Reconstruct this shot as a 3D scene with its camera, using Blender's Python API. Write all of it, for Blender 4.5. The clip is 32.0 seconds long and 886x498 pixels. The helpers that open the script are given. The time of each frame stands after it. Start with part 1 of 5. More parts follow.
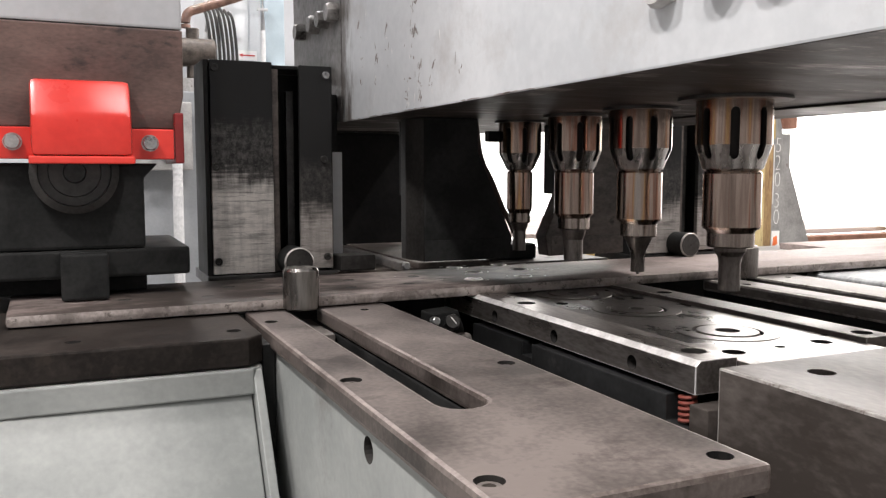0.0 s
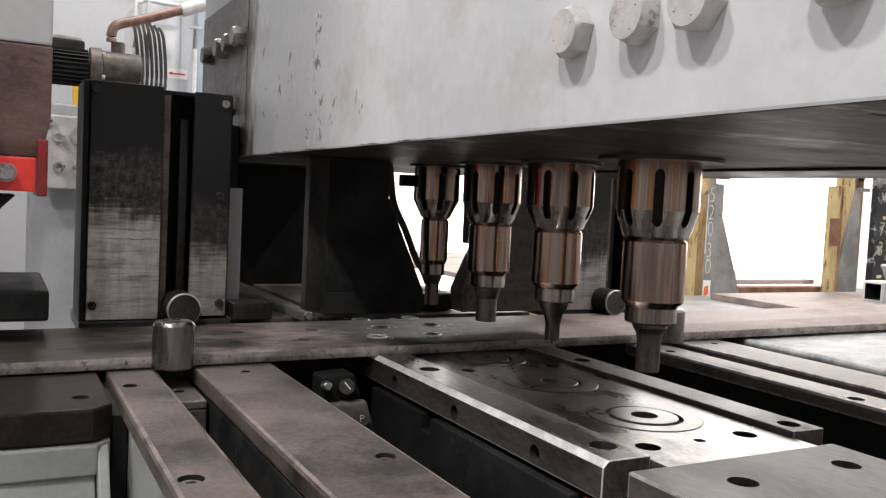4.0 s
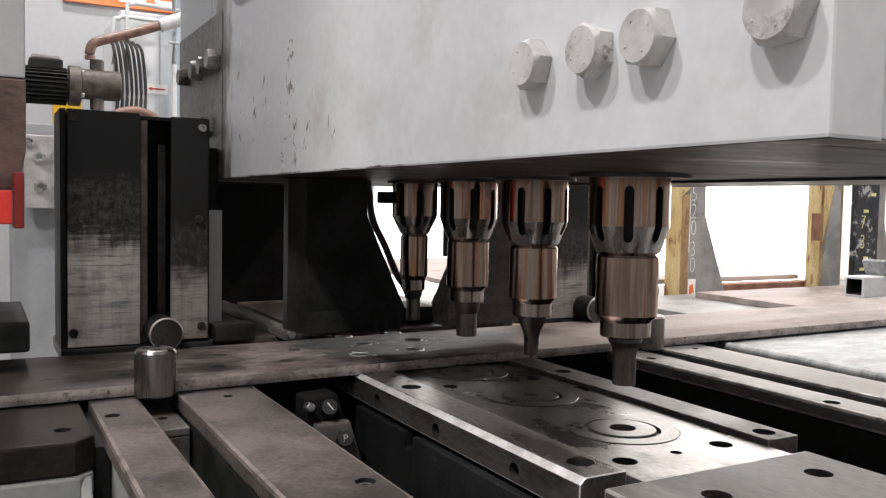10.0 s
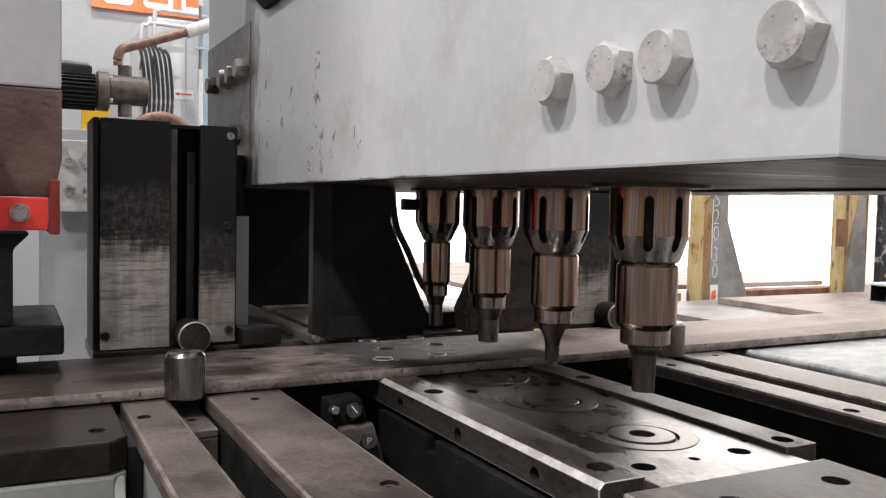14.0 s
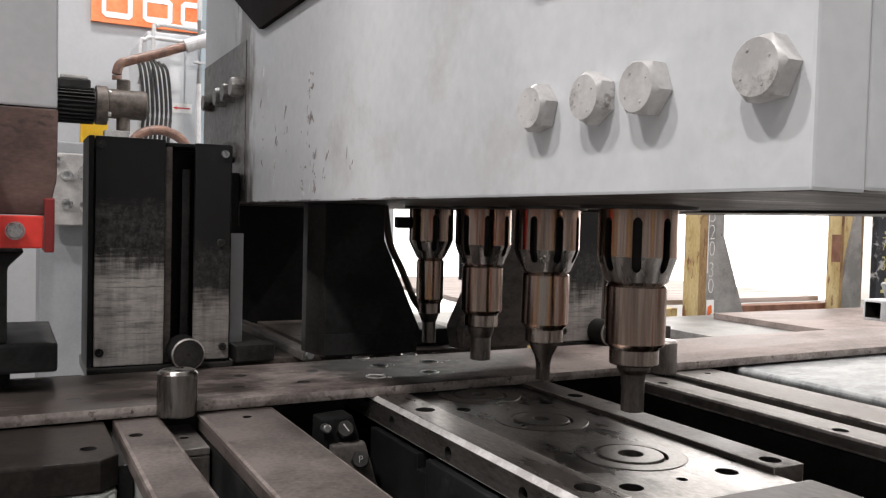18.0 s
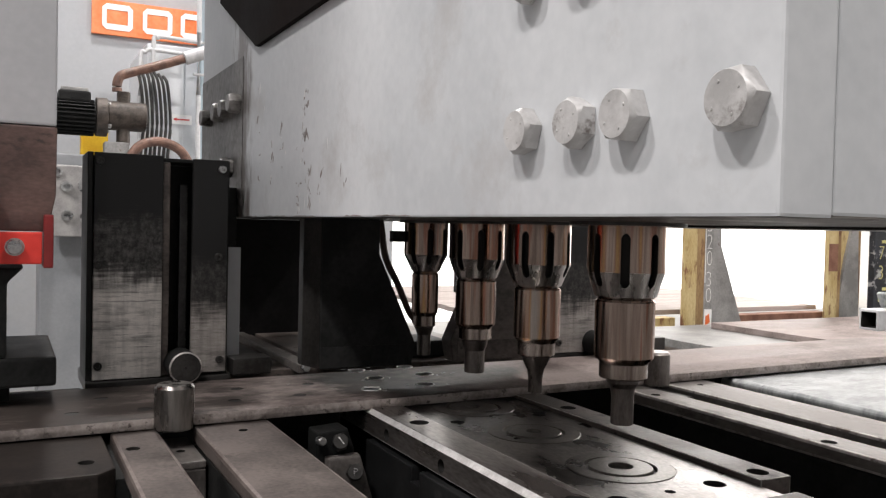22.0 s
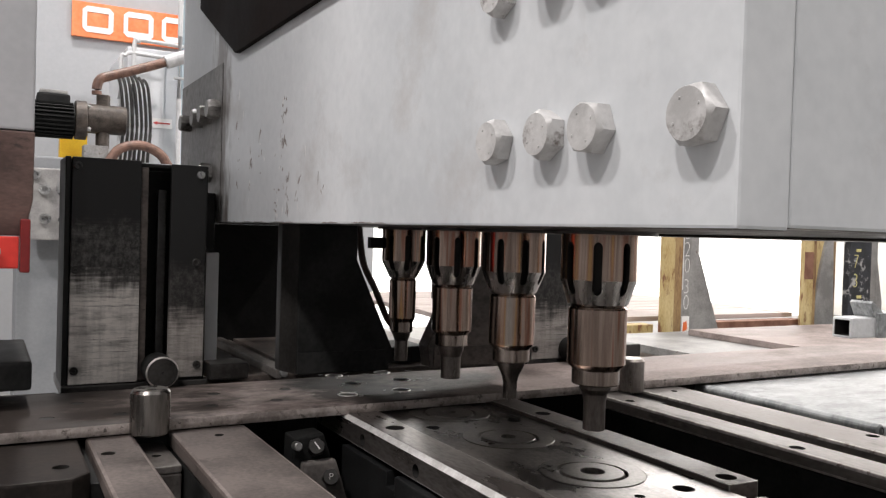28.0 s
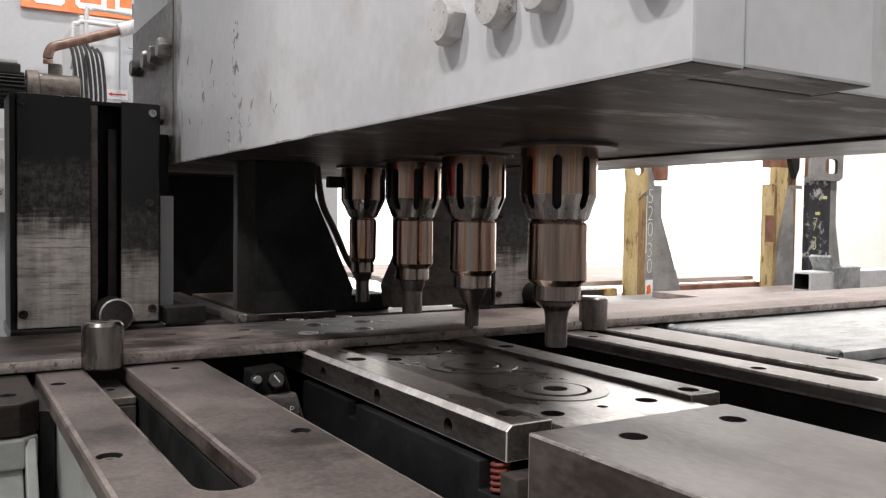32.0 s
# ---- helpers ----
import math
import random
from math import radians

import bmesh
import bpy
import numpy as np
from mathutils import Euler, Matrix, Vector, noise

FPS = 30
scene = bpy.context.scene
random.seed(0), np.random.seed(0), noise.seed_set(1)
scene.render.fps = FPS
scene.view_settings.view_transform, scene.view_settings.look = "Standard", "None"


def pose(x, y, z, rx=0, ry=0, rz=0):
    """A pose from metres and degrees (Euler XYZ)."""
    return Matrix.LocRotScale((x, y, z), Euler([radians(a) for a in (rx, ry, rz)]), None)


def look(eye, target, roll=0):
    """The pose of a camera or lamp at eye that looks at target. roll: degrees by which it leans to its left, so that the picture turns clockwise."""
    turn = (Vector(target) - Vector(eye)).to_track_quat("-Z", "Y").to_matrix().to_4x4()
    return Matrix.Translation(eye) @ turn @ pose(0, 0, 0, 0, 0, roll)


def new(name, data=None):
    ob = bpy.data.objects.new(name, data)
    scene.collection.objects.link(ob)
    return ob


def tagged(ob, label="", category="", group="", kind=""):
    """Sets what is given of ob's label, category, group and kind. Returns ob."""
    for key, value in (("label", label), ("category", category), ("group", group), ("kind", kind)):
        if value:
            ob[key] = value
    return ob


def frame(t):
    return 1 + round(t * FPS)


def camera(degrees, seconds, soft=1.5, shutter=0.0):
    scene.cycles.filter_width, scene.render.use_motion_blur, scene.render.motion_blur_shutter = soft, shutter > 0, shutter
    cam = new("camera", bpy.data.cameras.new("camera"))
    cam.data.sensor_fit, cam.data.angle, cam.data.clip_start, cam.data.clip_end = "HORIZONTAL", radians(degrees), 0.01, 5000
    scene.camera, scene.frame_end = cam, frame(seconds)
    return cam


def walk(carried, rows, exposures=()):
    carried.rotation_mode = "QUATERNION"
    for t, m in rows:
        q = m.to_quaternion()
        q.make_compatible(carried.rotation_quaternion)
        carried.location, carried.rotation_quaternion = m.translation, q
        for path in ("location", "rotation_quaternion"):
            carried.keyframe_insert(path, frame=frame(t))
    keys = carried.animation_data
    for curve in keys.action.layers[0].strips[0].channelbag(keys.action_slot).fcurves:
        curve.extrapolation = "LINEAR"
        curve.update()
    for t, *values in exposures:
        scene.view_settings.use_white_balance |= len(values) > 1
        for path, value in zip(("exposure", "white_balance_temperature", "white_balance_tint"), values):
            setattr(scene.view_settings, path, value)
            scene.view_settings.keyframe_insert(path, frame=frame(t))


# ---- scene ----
cam = camera(55.6, 32.0, soft=1.3)
PATH = [
    (0, (-0.3033, -1.8762, 0.2586), (0.5135, -0.0600, 0.0728), 0.03),
    (0.5, (-0.2944, -1.8234, 0.2781), (0.5475, -0.0155, 0.1280), -1.54),
    (1, (-0.2802, -1.8059, 0.2821), (0.5789, -0.0066, 0.1256), 1.19),
    (1.5, (-0.2416, -1.7692, 0.2970), (0.6495, 0.0153, 0.1511), 1.59),
    (2, (-0.1871, -1.7410, 0.3135), (0.7474, 0.0241, 0.2075), 2.01),
    (2.5, (-0.1750, -1.7476, 0.3083), (0.7675, 0.0133, 0.2039), 2.29),
    (3, (-0.1752, -1.7545, 0.3032), (0.7717, 0.0039, 0.1968), 2.76),
    (3.5, (-0.1712, -1.7593, 0.2970), (0.7706, 0.0013, 0.1811), 2.84),
    (5.5, (-0.1705, -1.7656, 0.3048), (0.7927, -0.0156, 0.2061), 3.25),
    (6, (-0.1656, -1.7708, 0.3059), (0.8040, -0.0240, 0.2136), 3.59),
    (6.5, (-0.1679, -1.7720, 0.3058), (0.8023, -0.0254, 0.2150), 3.66),
    (7, (-0.1661, -1.7713, 0.3050), (0.8069, -0.0262, 0.2169), 3.71),
    (7.5, (-0.1639, -1.7747, 0.3100), (0.8094, -0.0297, 0.2224), 3.46),
    (8, (-0.1597, -1.7779, 0.3149), (0.8137, -0.0328, 0.2310), 3.22),
    (8.5, (-0.1554, -1.7800, 0.3126), (0.8202, -0.0363, 0.2254), 3.09),
    (9, (-0.1548, -1.7819, 0.3180), (0.8175, -0.0367, 0.2245), 2.18),
    (9.5, (-0.1546, -1.7809, 0.3218), (0.8154, -0.0352, 0.2132), 1.25),
    (10, (-0.1607, -1.7814, 0.3262), (0.8061, -0.0339, 0.2189), 1.08),
    (10.5, (-0.1718, -1.7830, 0.3287), (0.7848, -0.0300, 0.2209), 1.02),
    (11, (-0.1713, -1.7860, 0.3265), (0.7780, -0.0293, 0.2147), 1.05),
    (11.5, (-0.1726, -1.7862, 0.3246), (0.7703, -0.0261, 0.2095), 1.22),
    (12, (-0.1781, -1.7916, 0.3245), (0.7537, -0.0258, 0.2076), 1.28),
    (12.5, (-0.1799, -1.7926, 0.3257), (0.7496, -0.0255, 0.2106), 1.58),
    (13, (-0.1825, -1.7956, 0.3268), (0.7456, -0.0273, 0.2185), 1.73),
    (13.5, (-0.1828, -1.8007, 0.3300), (0.7388, -0.0287, 0.2272), 1.55),
    (14, (-0.1755, -1.8038, 0.3346), (0.7463, -0.0318, 0.2339), 1.27),
    (14.5, (-0.1709, -1.8062, 0.3330), (0.7525, -0.0348, 0.2349), 1.24),
    (16.5, (-0.1566, -1.8182, 0.3401), (0.7658, -0.0456, 0.2557), 1.11),
    (17, (-0.1591, -1.8196, 0.3426), (0.7639, -0.0470, 0.2642), 1.28),
    (17.5, (-0.1648, -1.8187, 0.3442), (0.7608, -0.0474, 0.2687), 1.39),
    (18, (-0.1702, -1.8185, 0.3469), (0.7547, -0.0466, 0.2761), 1.47),
    (18.5, (-0.1698, -1.8171, 0.3469), (0.7591, -0.0473, 0.2780), 1.49),
    (19, (-0.1724, -1.8217, 0.3485), (0.7541, -0.0503, 0.2860), 1.63),
    (19.5, (-0.1766, -1.8260, 0.3557), (0.7426, -0.0506, 0.3000), 1.58),
    (20, (-0.1772, -1.8273, 0.3561), (0.7408, -0.0513, 0.3008), 1.55),
    (20.5, (-0.1814, -1.8294, 0.3576), (0.7320, -0.0508, 0.3071), 1.47),
    (21, (-0.1812, -1.8301, 0.3597), (0.7307, -0.0508, 0.3093), 1.33),
    (21.5, (-0.1739, -1.8366, 0.3608), (0.7457, -0.0613, 0.3094), 1.12),
    (22, (-0.1690, -1.8432, 0.3594), (0.7548, -0.0701, 0.3085), 1.34),
    (22.5, (-0.1680, -1.8477, 0.3600), (0.7576, -0.0754, 0.3120), 1.45),
    (23, (-0.1688, -1.8516, 0.3641), (0.7561, -0.0788, 0.3223), 1.44),
    (23.5, (-0.1645, -1.8541, 0.3638), (0.7624, -0.0824, 0.3201), 1.41),
    (24, (-0.1580, -1.8572, 0.3677), (0.7778, -0.0901, 0.3277), 1.41),
    (24.5, (-0.1518, -1.8580, 0.3673), (0.7922, -0.0952, 0.3319), 1.54),
    (25, (-0.1511, -1.8589, 0.3667), (0.7942, -0.0968, 0.3326), 1.58),
    (25.5, (-0.1488, -1.8624, 0.3678), (0.7999, -0.1020, 0.3382), 1.81),
    (27.5, (-0.1601, -1.8641, 0.3723), (0.7987, -0.1090, 0.3499), 2.12),
    (28, (-0.1683, -1.8617, 0.3627), (0.7937, -0.1087, 0.3260), 1.73),
    (28.5, (-0.1734, -1.8563, 0.3354), (0.8031, -0.1127, 0.2577), 0.77),
    (29, (-0.1766, -1.8468, 0.2974), (0.8350, -0.1228, 0.2306), -0.09),
    (29.5, (-0.1799, -1.8489, 0.2693), (0.8418, -0.1304, 0.2134), 0.08),
    (30, (-0.1818, -1.8458, 0.2515), (0.8504, -0.1344, 0.1756), 0.44),
    (30.5, (-0.1857, -1.8490, 0.2529), (0.8379, -0.1326, 0.1731), 0.50),
    (31, (-0.1835, -1.8483, 0.2515), (0.8342, -0.1286, 0.1690), 0.73),
    (31.5, (-0.1700, -1.8453, 0.2574), (0.8492, -0.1263, 0.1776), 0.59),
    (32, (-0.1453, -1.8504, 0.2613), (0.8864, -0.1386, 0.1874), 0.75),
]
walk(cam, [(t, look(eye, target, roll)) for t, eye, target, roll in PATH],
     exposures=[(0.0, 0.58), (1.0, 0.54), (2.0, 0.36), (3.0, 0.25), (6.0, 0.18), (14.0, 0.15), (20.0, 0.06), (25.0, 0.06), (29.0, 0.10), (32.0, 0.10)])

# ---- light ----
world = bpy.data.worlds.new("hall_air")
scene.world = world
world.use_nodes = True
world.node_tree.nodes["Background"].inputs[0].default_value = (0.82, 0.9, 1.0, 1)
world.node_tree.nodes["Background"].inputs[1].default_value = 0.35
scene.view_settings.exposure = 0.0


def area_lamp(name, eye, target, size, watts, colour):
    data = bpy.data.lights.new(name, "AREA")
    data.shape, data.size, data.energy, data.color = "DISK", size, watts, colour
    ob = new(name, data)
    ob.matrix_world = look(eye, target)
    return ob


# the last lamp is an added fill that brightens the bar right of the beam
LAMPS = [(-2.7, -2.4, 5.2, 205), (-2.7, 0.2, 5.2, 205), (-2.7, -5.0, 5.2, 90), (1.5, -3.5, 5.6, 165), (0.2, 3.4, 5.6, 210), (4.6, -0.2, 5.6, 330)]
for x, y, z, watts in LAMPS:
    area_lamp("high_bay_light", (x, y, z), (x, y, 0), 0.4, watts, (1.0, 0.945, 0.925))
area_lamp("gate_daylight", (9.5, 4.6, 2.2), (2.0, 0.6, 0.0), 6.5, 380, (1.0, 0.925, 0.885))


# ---- materials ----
def material(name, low, high, rough=0.5, metal=0.0, scale=8.0, fine=120.0, bump=0.1, stretch=(1, 1, 1), spots=None, spot_at=0.62,
             rough_var=0.12, spot_scale=14.0, spot_soft=0.07, shine_level=0.5):
    """A two-scale surface: cloudy colour from low to high, fine grain, and stains of the colour spots."""
    m = bpy.data.materials.new(name)
    m.use_nodes = True
    nt = m.node_tree
    nodes, links = nt.nodes, nt.links
    shader = nodes["Principled BSDF"]
    coord = nodes.new("ShaderNodeTexCoord")
    info = nodes.new("ShaderNodeObjectInfo")
    shift = nodes.new("ShaderNodeVectorMath")
    shift.operation = "MULTIPLY_ADD"
    mapping = nodes.new("ShaderNodeMapping")
    mapping.inputs["Scale"].default_value = stretch
    links.new(coord.outputs["Object"], mapping.inputs["Vector"])
    links.new(info.outputs["Random"], shift.inputs[0])
    shift.inputs[1].default_value = (7.0, 5.0, 3.0)
    links.new(mapping.outputs[0], shift.inputs[2])
    cloud = nodes.new("ShaderNodeTexNoise")
    cloud.inputs["Scale"].default_value, cloud.inputs["Detail"].default_value, cloud.inputs["Roughness"].default_value = scale, 6, 0.62
    grain = nodes.new("ShaderNodeTexNoise")
    grain.inputs["Scale"].default_value, grain.inputs["Detail"].default_value = fine, 3
    for tex in (cloud, grain):
        links.new(shift.outputs[0], tex.inputs["Vector"])
    add = nodes.new("ShaderNodeMath")
    add.operation = "MULTIPLY_ADD"
    add.inputs[1].default_value = 0.3
    links.new(grain.outputs[0], add.inputs[0])
    links.new(cloud.outputs[0], add.inputs[2])
    ramp = nodes.new("ShaderNodeValToRGB")
    ramp.color_ramp.elements[0].position, ramp.color_ramp.elements[1].position = 0.51, 0.79
    ramp.color_ramp.elements[0].color, ramp.color_ramp.elements[1].color = (*low, 1), (*high, 1)
    links.new(add.outputs[0], ramp.inputs[0])
    colour = ramp.outputs[0]
    if spots:
        stain = nodes.new("ShaderNodeTexNoise")
        stain.inputs["Scale"].default_value, stain.inputs["Detail"].default_value, stain.inputs["Roughness"].default_value = spot_scale, 8, 0.7
        links.new(shift.outputs[0], stain.inputs["Vector"])
        edge = nodes.new("ShaderNodeValToRGB")
        edge.color_ramp.elements[0].position, edge.color_ramp.elements[1].position = spot_at, spot_at + spot_soft
        links.new(stain.outputs[0], edge.inputs[0])
        mix = nodes.new("ShaderNodeMix")
        mix.data_type = "RGBA"
        links.new(edge.outputs[0], mix.inputs["Factor"])
        links.new(colour, mix.inputs["A"])
        mix.inputs["B"].default_value = (*spots, 1)
        colour = mix.outputs["Result"]
    links.new(colour, shader.inputs["Base Color"])
    gloss = nodes.new("ShaderNodeMapRange")
    gloss.inputs["To Min"].default_value, gloss.inputs["To Max"].default_value = max(0.04, rough - rough_var), min(1.0, rough + rough_var)
    links.new(cloud.outputs[0], gloss.inputs["Value"])
    gloss.inputs["From Min"].default_value, gloss.inputs["From Max"].default_value = 0.3, 0.7
    links.new(gloss.outputs[0], shader.inputs["Roughness"])
    shader.inputs["Metallic"].default_value = metal
    shader.inputs["Specular IOR Level"].default_value = shine_level
    relief = nodes.new("ShaderNodeBump")
    relief.inputs["Strength"].default_value, relief.inputs["Distance"].default_value = bump, 0.002
    links.new(add.outputs[0], relief.inputs["Height"])
    links.new(relief.outputs[0], shader.inputs["Normal"])
    return m


EDGE_STEEL = material("rubbed_bright_edge", (0.28, 0.262, 0.245), (0.60, 0.575, 0.55), 0.42, 0.4, 25, 160, 0.3, spots=(0.2, 0.175, 0.158), spot_at=0.55, spot_scale=40)
# bare bright metal; on the strip chamfer its paleness doubles as a highlight
POLISHED_LIT_EDGE = material("polished_lit_edge", (0.62, 0.60, 0.58), (0.88, 0.865, 0.85), 0.4, 0.35, 20, 160, 0.1, spots=(0.40, 0.375, 0.355), spot_at=0.62, spot_scale=30)
BEAM_PAINT = material("grey_machine_paint", (0.515, 0.538, 0.558), (0.63, 0.65, 0.668), 0.42, 0, 2.2, 60, 0.12, spots=(0.41, 0.395, 0.385), spot_at=0.56, spot_scale=3.2, spot_soft=0.22)
BASE_PAINT = material("pale_green_paint", (0.24, 0.254, 0.248), (0.33, 0.343, 0.333), 0.5, 0, 5.0, 90, 0.15, spots=(0.17, 0.168, 0.158), spot_at=0.6, spot_scale=6, spot_soft=0.16)
DIRTY_PAINT = material("greasy_grey_paint", (0.045, 0.040, 0.037), (0.25, 0.24, 0.235), 0.45, 0, 5.0, 60, 0.25, spots=(0.035, 0.029, 0.025), spot_at=0.55, spot_soft=0.14)
DIRTY_BOLT = material("greasy_bolt", (0.07, 0.065, 0.06), (0.30, 0.29, 0.28), 0.4, 0.2, 20, 60, 0.25, spots=(0.035, 0.03, 0.027), spot_at=0.56, spot_scale=30)
COLUMN_PAINT = material("column_paint", (0.40, 0.405, 0.42), (0.475, 0.48, 0.495), 0.45, 0, 3.0, 60, 0.1, spots=(0.35, 0.345, 0.345), spot_at=0.6, spot_scale=4, spot_soft=0.2)
BROWN = material("brown_primer", (0.060, 0.036, 0.031), (0.145, 0.088, 0.074), 0.5, 0, 5, 90, 0.2, stretch=(1, 1, 2.2), spots=(0.022, 0.016, 0.015), spot_at=0.57, spot_soft=0.14)
# brown steel darkened to stand in for the shadow lying on the slab
SLAB_STEEL = material("shade_darkened_slab_steel", (0.012, 0.0098, 0.0088), (0.040, 0.033, 0.029), 0.6, 0.0, 5, 120, 0.2, spots=(0.032, 0.026, 0.022), spot_at=0.6, spot_scale=7, shine_level=0.14)
WEAR_PLATE = material("worn_table_steel", (0.036, 0.029, 0.026), (0.138, 0.116, 0.106), 0.54, 0.15, 6, 140, 0.22, spots=(0.034, 0.026, 0.0225), spot_at=0.55, spot_scale=7, spot_soft=0.11, shine_level=0.35)
DARK_STEEL = material("dark_oiled_steel", (0.018, 0.017, 0.016), (0.065, 0.062, 0.059), 0.4, 0.4, 9, 140, 0.2, spots=(0.17, 0.165, 0.16), spot_at=0.68, spot_scale=20)
BRIGHT_STEEL = material("ground_bright_steel", (0.17, 0.155, 0.145), (0.46, 0.435, 0.415), 0.34, 0.9, 9, 200, 0.12, stretch=(1, 0.12, 1), spots=(0.10, 0.085, 0.075), spot_at=0.54, spot_scale=9, spot_soft=0.16)
DIE_STEEL = material("oiled_die_steel", (0.066, 0.058, 0.053), (0.30, 0.274, 0.255), 0.34, 0.5, 9, 160, 0.2, stretch=(1, 0.6, 1), spots=(0.035, 0.029, 0.025), spot_at=0.52, spot_scale=12, spot_soft=0.12, rough_var=0.14, shine_level=0.3)
BLOCK_STEEL = material("ground_block_steel", (0.052, 0.044, 0.039), (0.165, 0.145, 0.133), 0.52, 0.1, 3.5, 110, 0.06, stretch=(1, 0.45, 1), spots=(0.040, 0.032, 0.027), spot_at=0.54, spot_scale=5, spot_soft=0.16, rough_var=0.1, shine_level=0.35)
TOOL_STEEL = material("tool_steel_painted_reflections", (0.20, 0.135, 0.105), (0.74, 0.62, 0.54), 0.17, 1.0, 7.5, 26, 0.03, stretch=(3, 3, 0.09), spots=(0.10, 0.06, 0.045), spot_at=0.62, spot_scale=7, rough_var=0.07)
for n in TOOL_STEEL.node_tree.nodes:
    if n.bl_idname == "ShaderNodeTexNoise" and n.inputs["Scale"].default_value == 7.5:
        n.inputs["Detail"].default_value = 2.0
# upright colour bands imitate warm reflections of the surroundings in the steel
reflection_ramp = next(n for n in TOOL_STEEL.node_tree.nodes if n.bl_idname == "ShaderNodeValToRGB").color_ramp
reflection_ramp.elements[0].position, reflection_ramp.elements[1].position = 0.48, 0.84
reflection_ramp.elements[0].color, reflection_ramp.elements[1].color = (0.07, 0.052, 0.045, 1), (0.42, 0.37, 0.335, 1)
for at, tint in ((0.54, (0.234, 0.195, 0.176, 1)), (0.585, (0.281, 0.148, 0.109, 1)), (0.615, (0.359, 0.312, 0.285, 1)), (0.655, (0.257, 0.211, 0.187, 1)), (0.69, (0.406, 0.359, 0.328, 1)), (0.73, (0.312, 0.203, 0.148, 1)), (0.76, (0.429, 0.289, 0.133, 1)), (0.78, (0.328, 0.281, 0.250, 1))):
    reflection_ramp.elements.new(at).color = (tint[0], 0.90 * tint[1], 0.84 * tint[2], 1)
CONE_STEEL = material("grey_turned_cone", (0.24, 0.232, 0.225), (0.56, 0.54, 0.525), 0.26, 1.0, 14, 60, 0.05, stretch=(3, 3, 0.3), rough_var=0.06)
NUT_STEEL = material("brown_tinted_nut_steel", (0.15, 0.118, 0.102), (0.46, 0.395, 0.355), 0.24, 1.0, 9, 40, 0.05, stretch=(3, 3, 0.2), rough_var=0.06)
RING_STEEL = material("turned_ring_steel", (0.095, 0.086, 0.079), (0.29, 0.268, 0.25), 0.36, 0.45, 7, 160, 0.15, spots=(0.055, 0.047, 0.042), spot_at=0.58, spot_scale=16, spot_soft=0.2, shine_level=0.3)
STRIP_STEEL = material("stained_clamp_strip", (0.17, 0.150, 0.139), (0.50, 0.465, 0.44), 0.34, 0.85, 9, 200, 0.15, stretch=(1, 0.25, 1), spots=(0.095, 0.077, 0.067), spot_at=0.53, spot_scale=8, spot_soft=0.2)
PUNCH_STEEL = material("dark_punch_steel", (0.13, 0.115, 0.105), (0.27, 0.245, 0.23), 0.36, 0.9, 12, 160, 0.1, stretch=(2, 2, 0.6))
PIN_STEEL = material("brushed_pin_steel", (0.16, 0.15, 0.14), (0.36, 0.34, 0.32), 0.3, 0.92, 30, 200, 0.08, stretch=(1, 1, 0.15), spots=(0.17, 0.155, 0.14), spot_at=0.66, spot_scale=30)
RAIL_STEEL = material("grey_rail_steel", (0.075, 0.067, 0.062), (0.215, 0.197, 0.184), 0.52, 0.1, 7, 140, 0.15, stretch=(1, 0.4, 1), spots=(0.050, 0.044, 0.040), spot_at=0.58, spot_scale=9, spot_soft=0.12)
MILL_SCALE = material("mill_scale_plate", (0.135, 0.107, 0.098), (0.32, 0.268, 0.25), 0.62, 0.0, 5, 140, 0.3, spots=(0.092, 0.071, 0.063), spot_at=0.54, spot_scale=3.5, spot_soft=0.2, stretch=(0.6, 1, 1), shine_level=0.22)
GALVANISED = material("galvanised_sheet", (0.20, 0.213, 0.216), (0.46, 0.475, 0.478), 0.55, 0.2, 9, 60, 0.25, stretch=(1, 2.2, 1), spots=(0.11, 0.114, 0.114), spot_at=0.54, spot_scale=11, spot_soft=0.2)
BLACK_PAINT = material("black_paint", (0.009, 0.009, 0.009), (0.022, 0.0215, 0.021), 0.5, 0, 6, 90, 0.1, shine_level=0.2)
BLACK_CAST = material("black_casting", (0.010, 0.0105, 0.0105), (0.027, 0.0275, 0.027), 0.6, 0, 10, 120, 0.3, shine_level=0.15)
SLATE_STEEL = material("slate_grey_machined_steel", (0.014, 0.0145, 0.015), (0.040, 0.041, 0.042), 0.38, 0.2, 4, 110, 0.04, spots=(0.075, 0.072, 0.070), spot_at=0.66, spot_scale=9, spot_soft=0.12, shine_level=0.4)
# near-black brown with pale patches, for the downward faces of the beam
DARK_UNDERSIDE = material("dark_mottled_underside", (0.006, 0.005, 0.0045), (0.045, 0.037, 0.033), 0.5, 0, 5, 90, 0.3, stretch=(1.2, 4, 1), spots=(0.32, 0.295, 0.275), spot_at=0.545, spot_scale=4, spot_soft=0.13, shine_level=0.3)
SHOE_STEEL = material("brown_scuffed_shoe", (0.045, 0.037, 0.033), (0.16, 0.132, 0.118), 0.5, 0.1, 9, 90, 0.3, stretch=(1, 1, 1.6), spots=(0.02, 0.018, 0.016), spot_at=0.58, spot_scale=9)
# near-black that puts the shade inside holes and slots into colour
HOLE_SHADE = material("bore_shade", (0.01, 0.01, 0.01), (0.03, 0.027, 0.025), 0.6, 0.2)
BOLT_PAINT = material("painted_bolt", (0.40, 0.395, 0.39), (0.57, 0.565, 0.56), 0.4, 0.05, 25, 150, 0.4, spots=(0.14, 0.118, 0.106), spot_at=0.57, spot_scale=24, spot_soft=0.12)
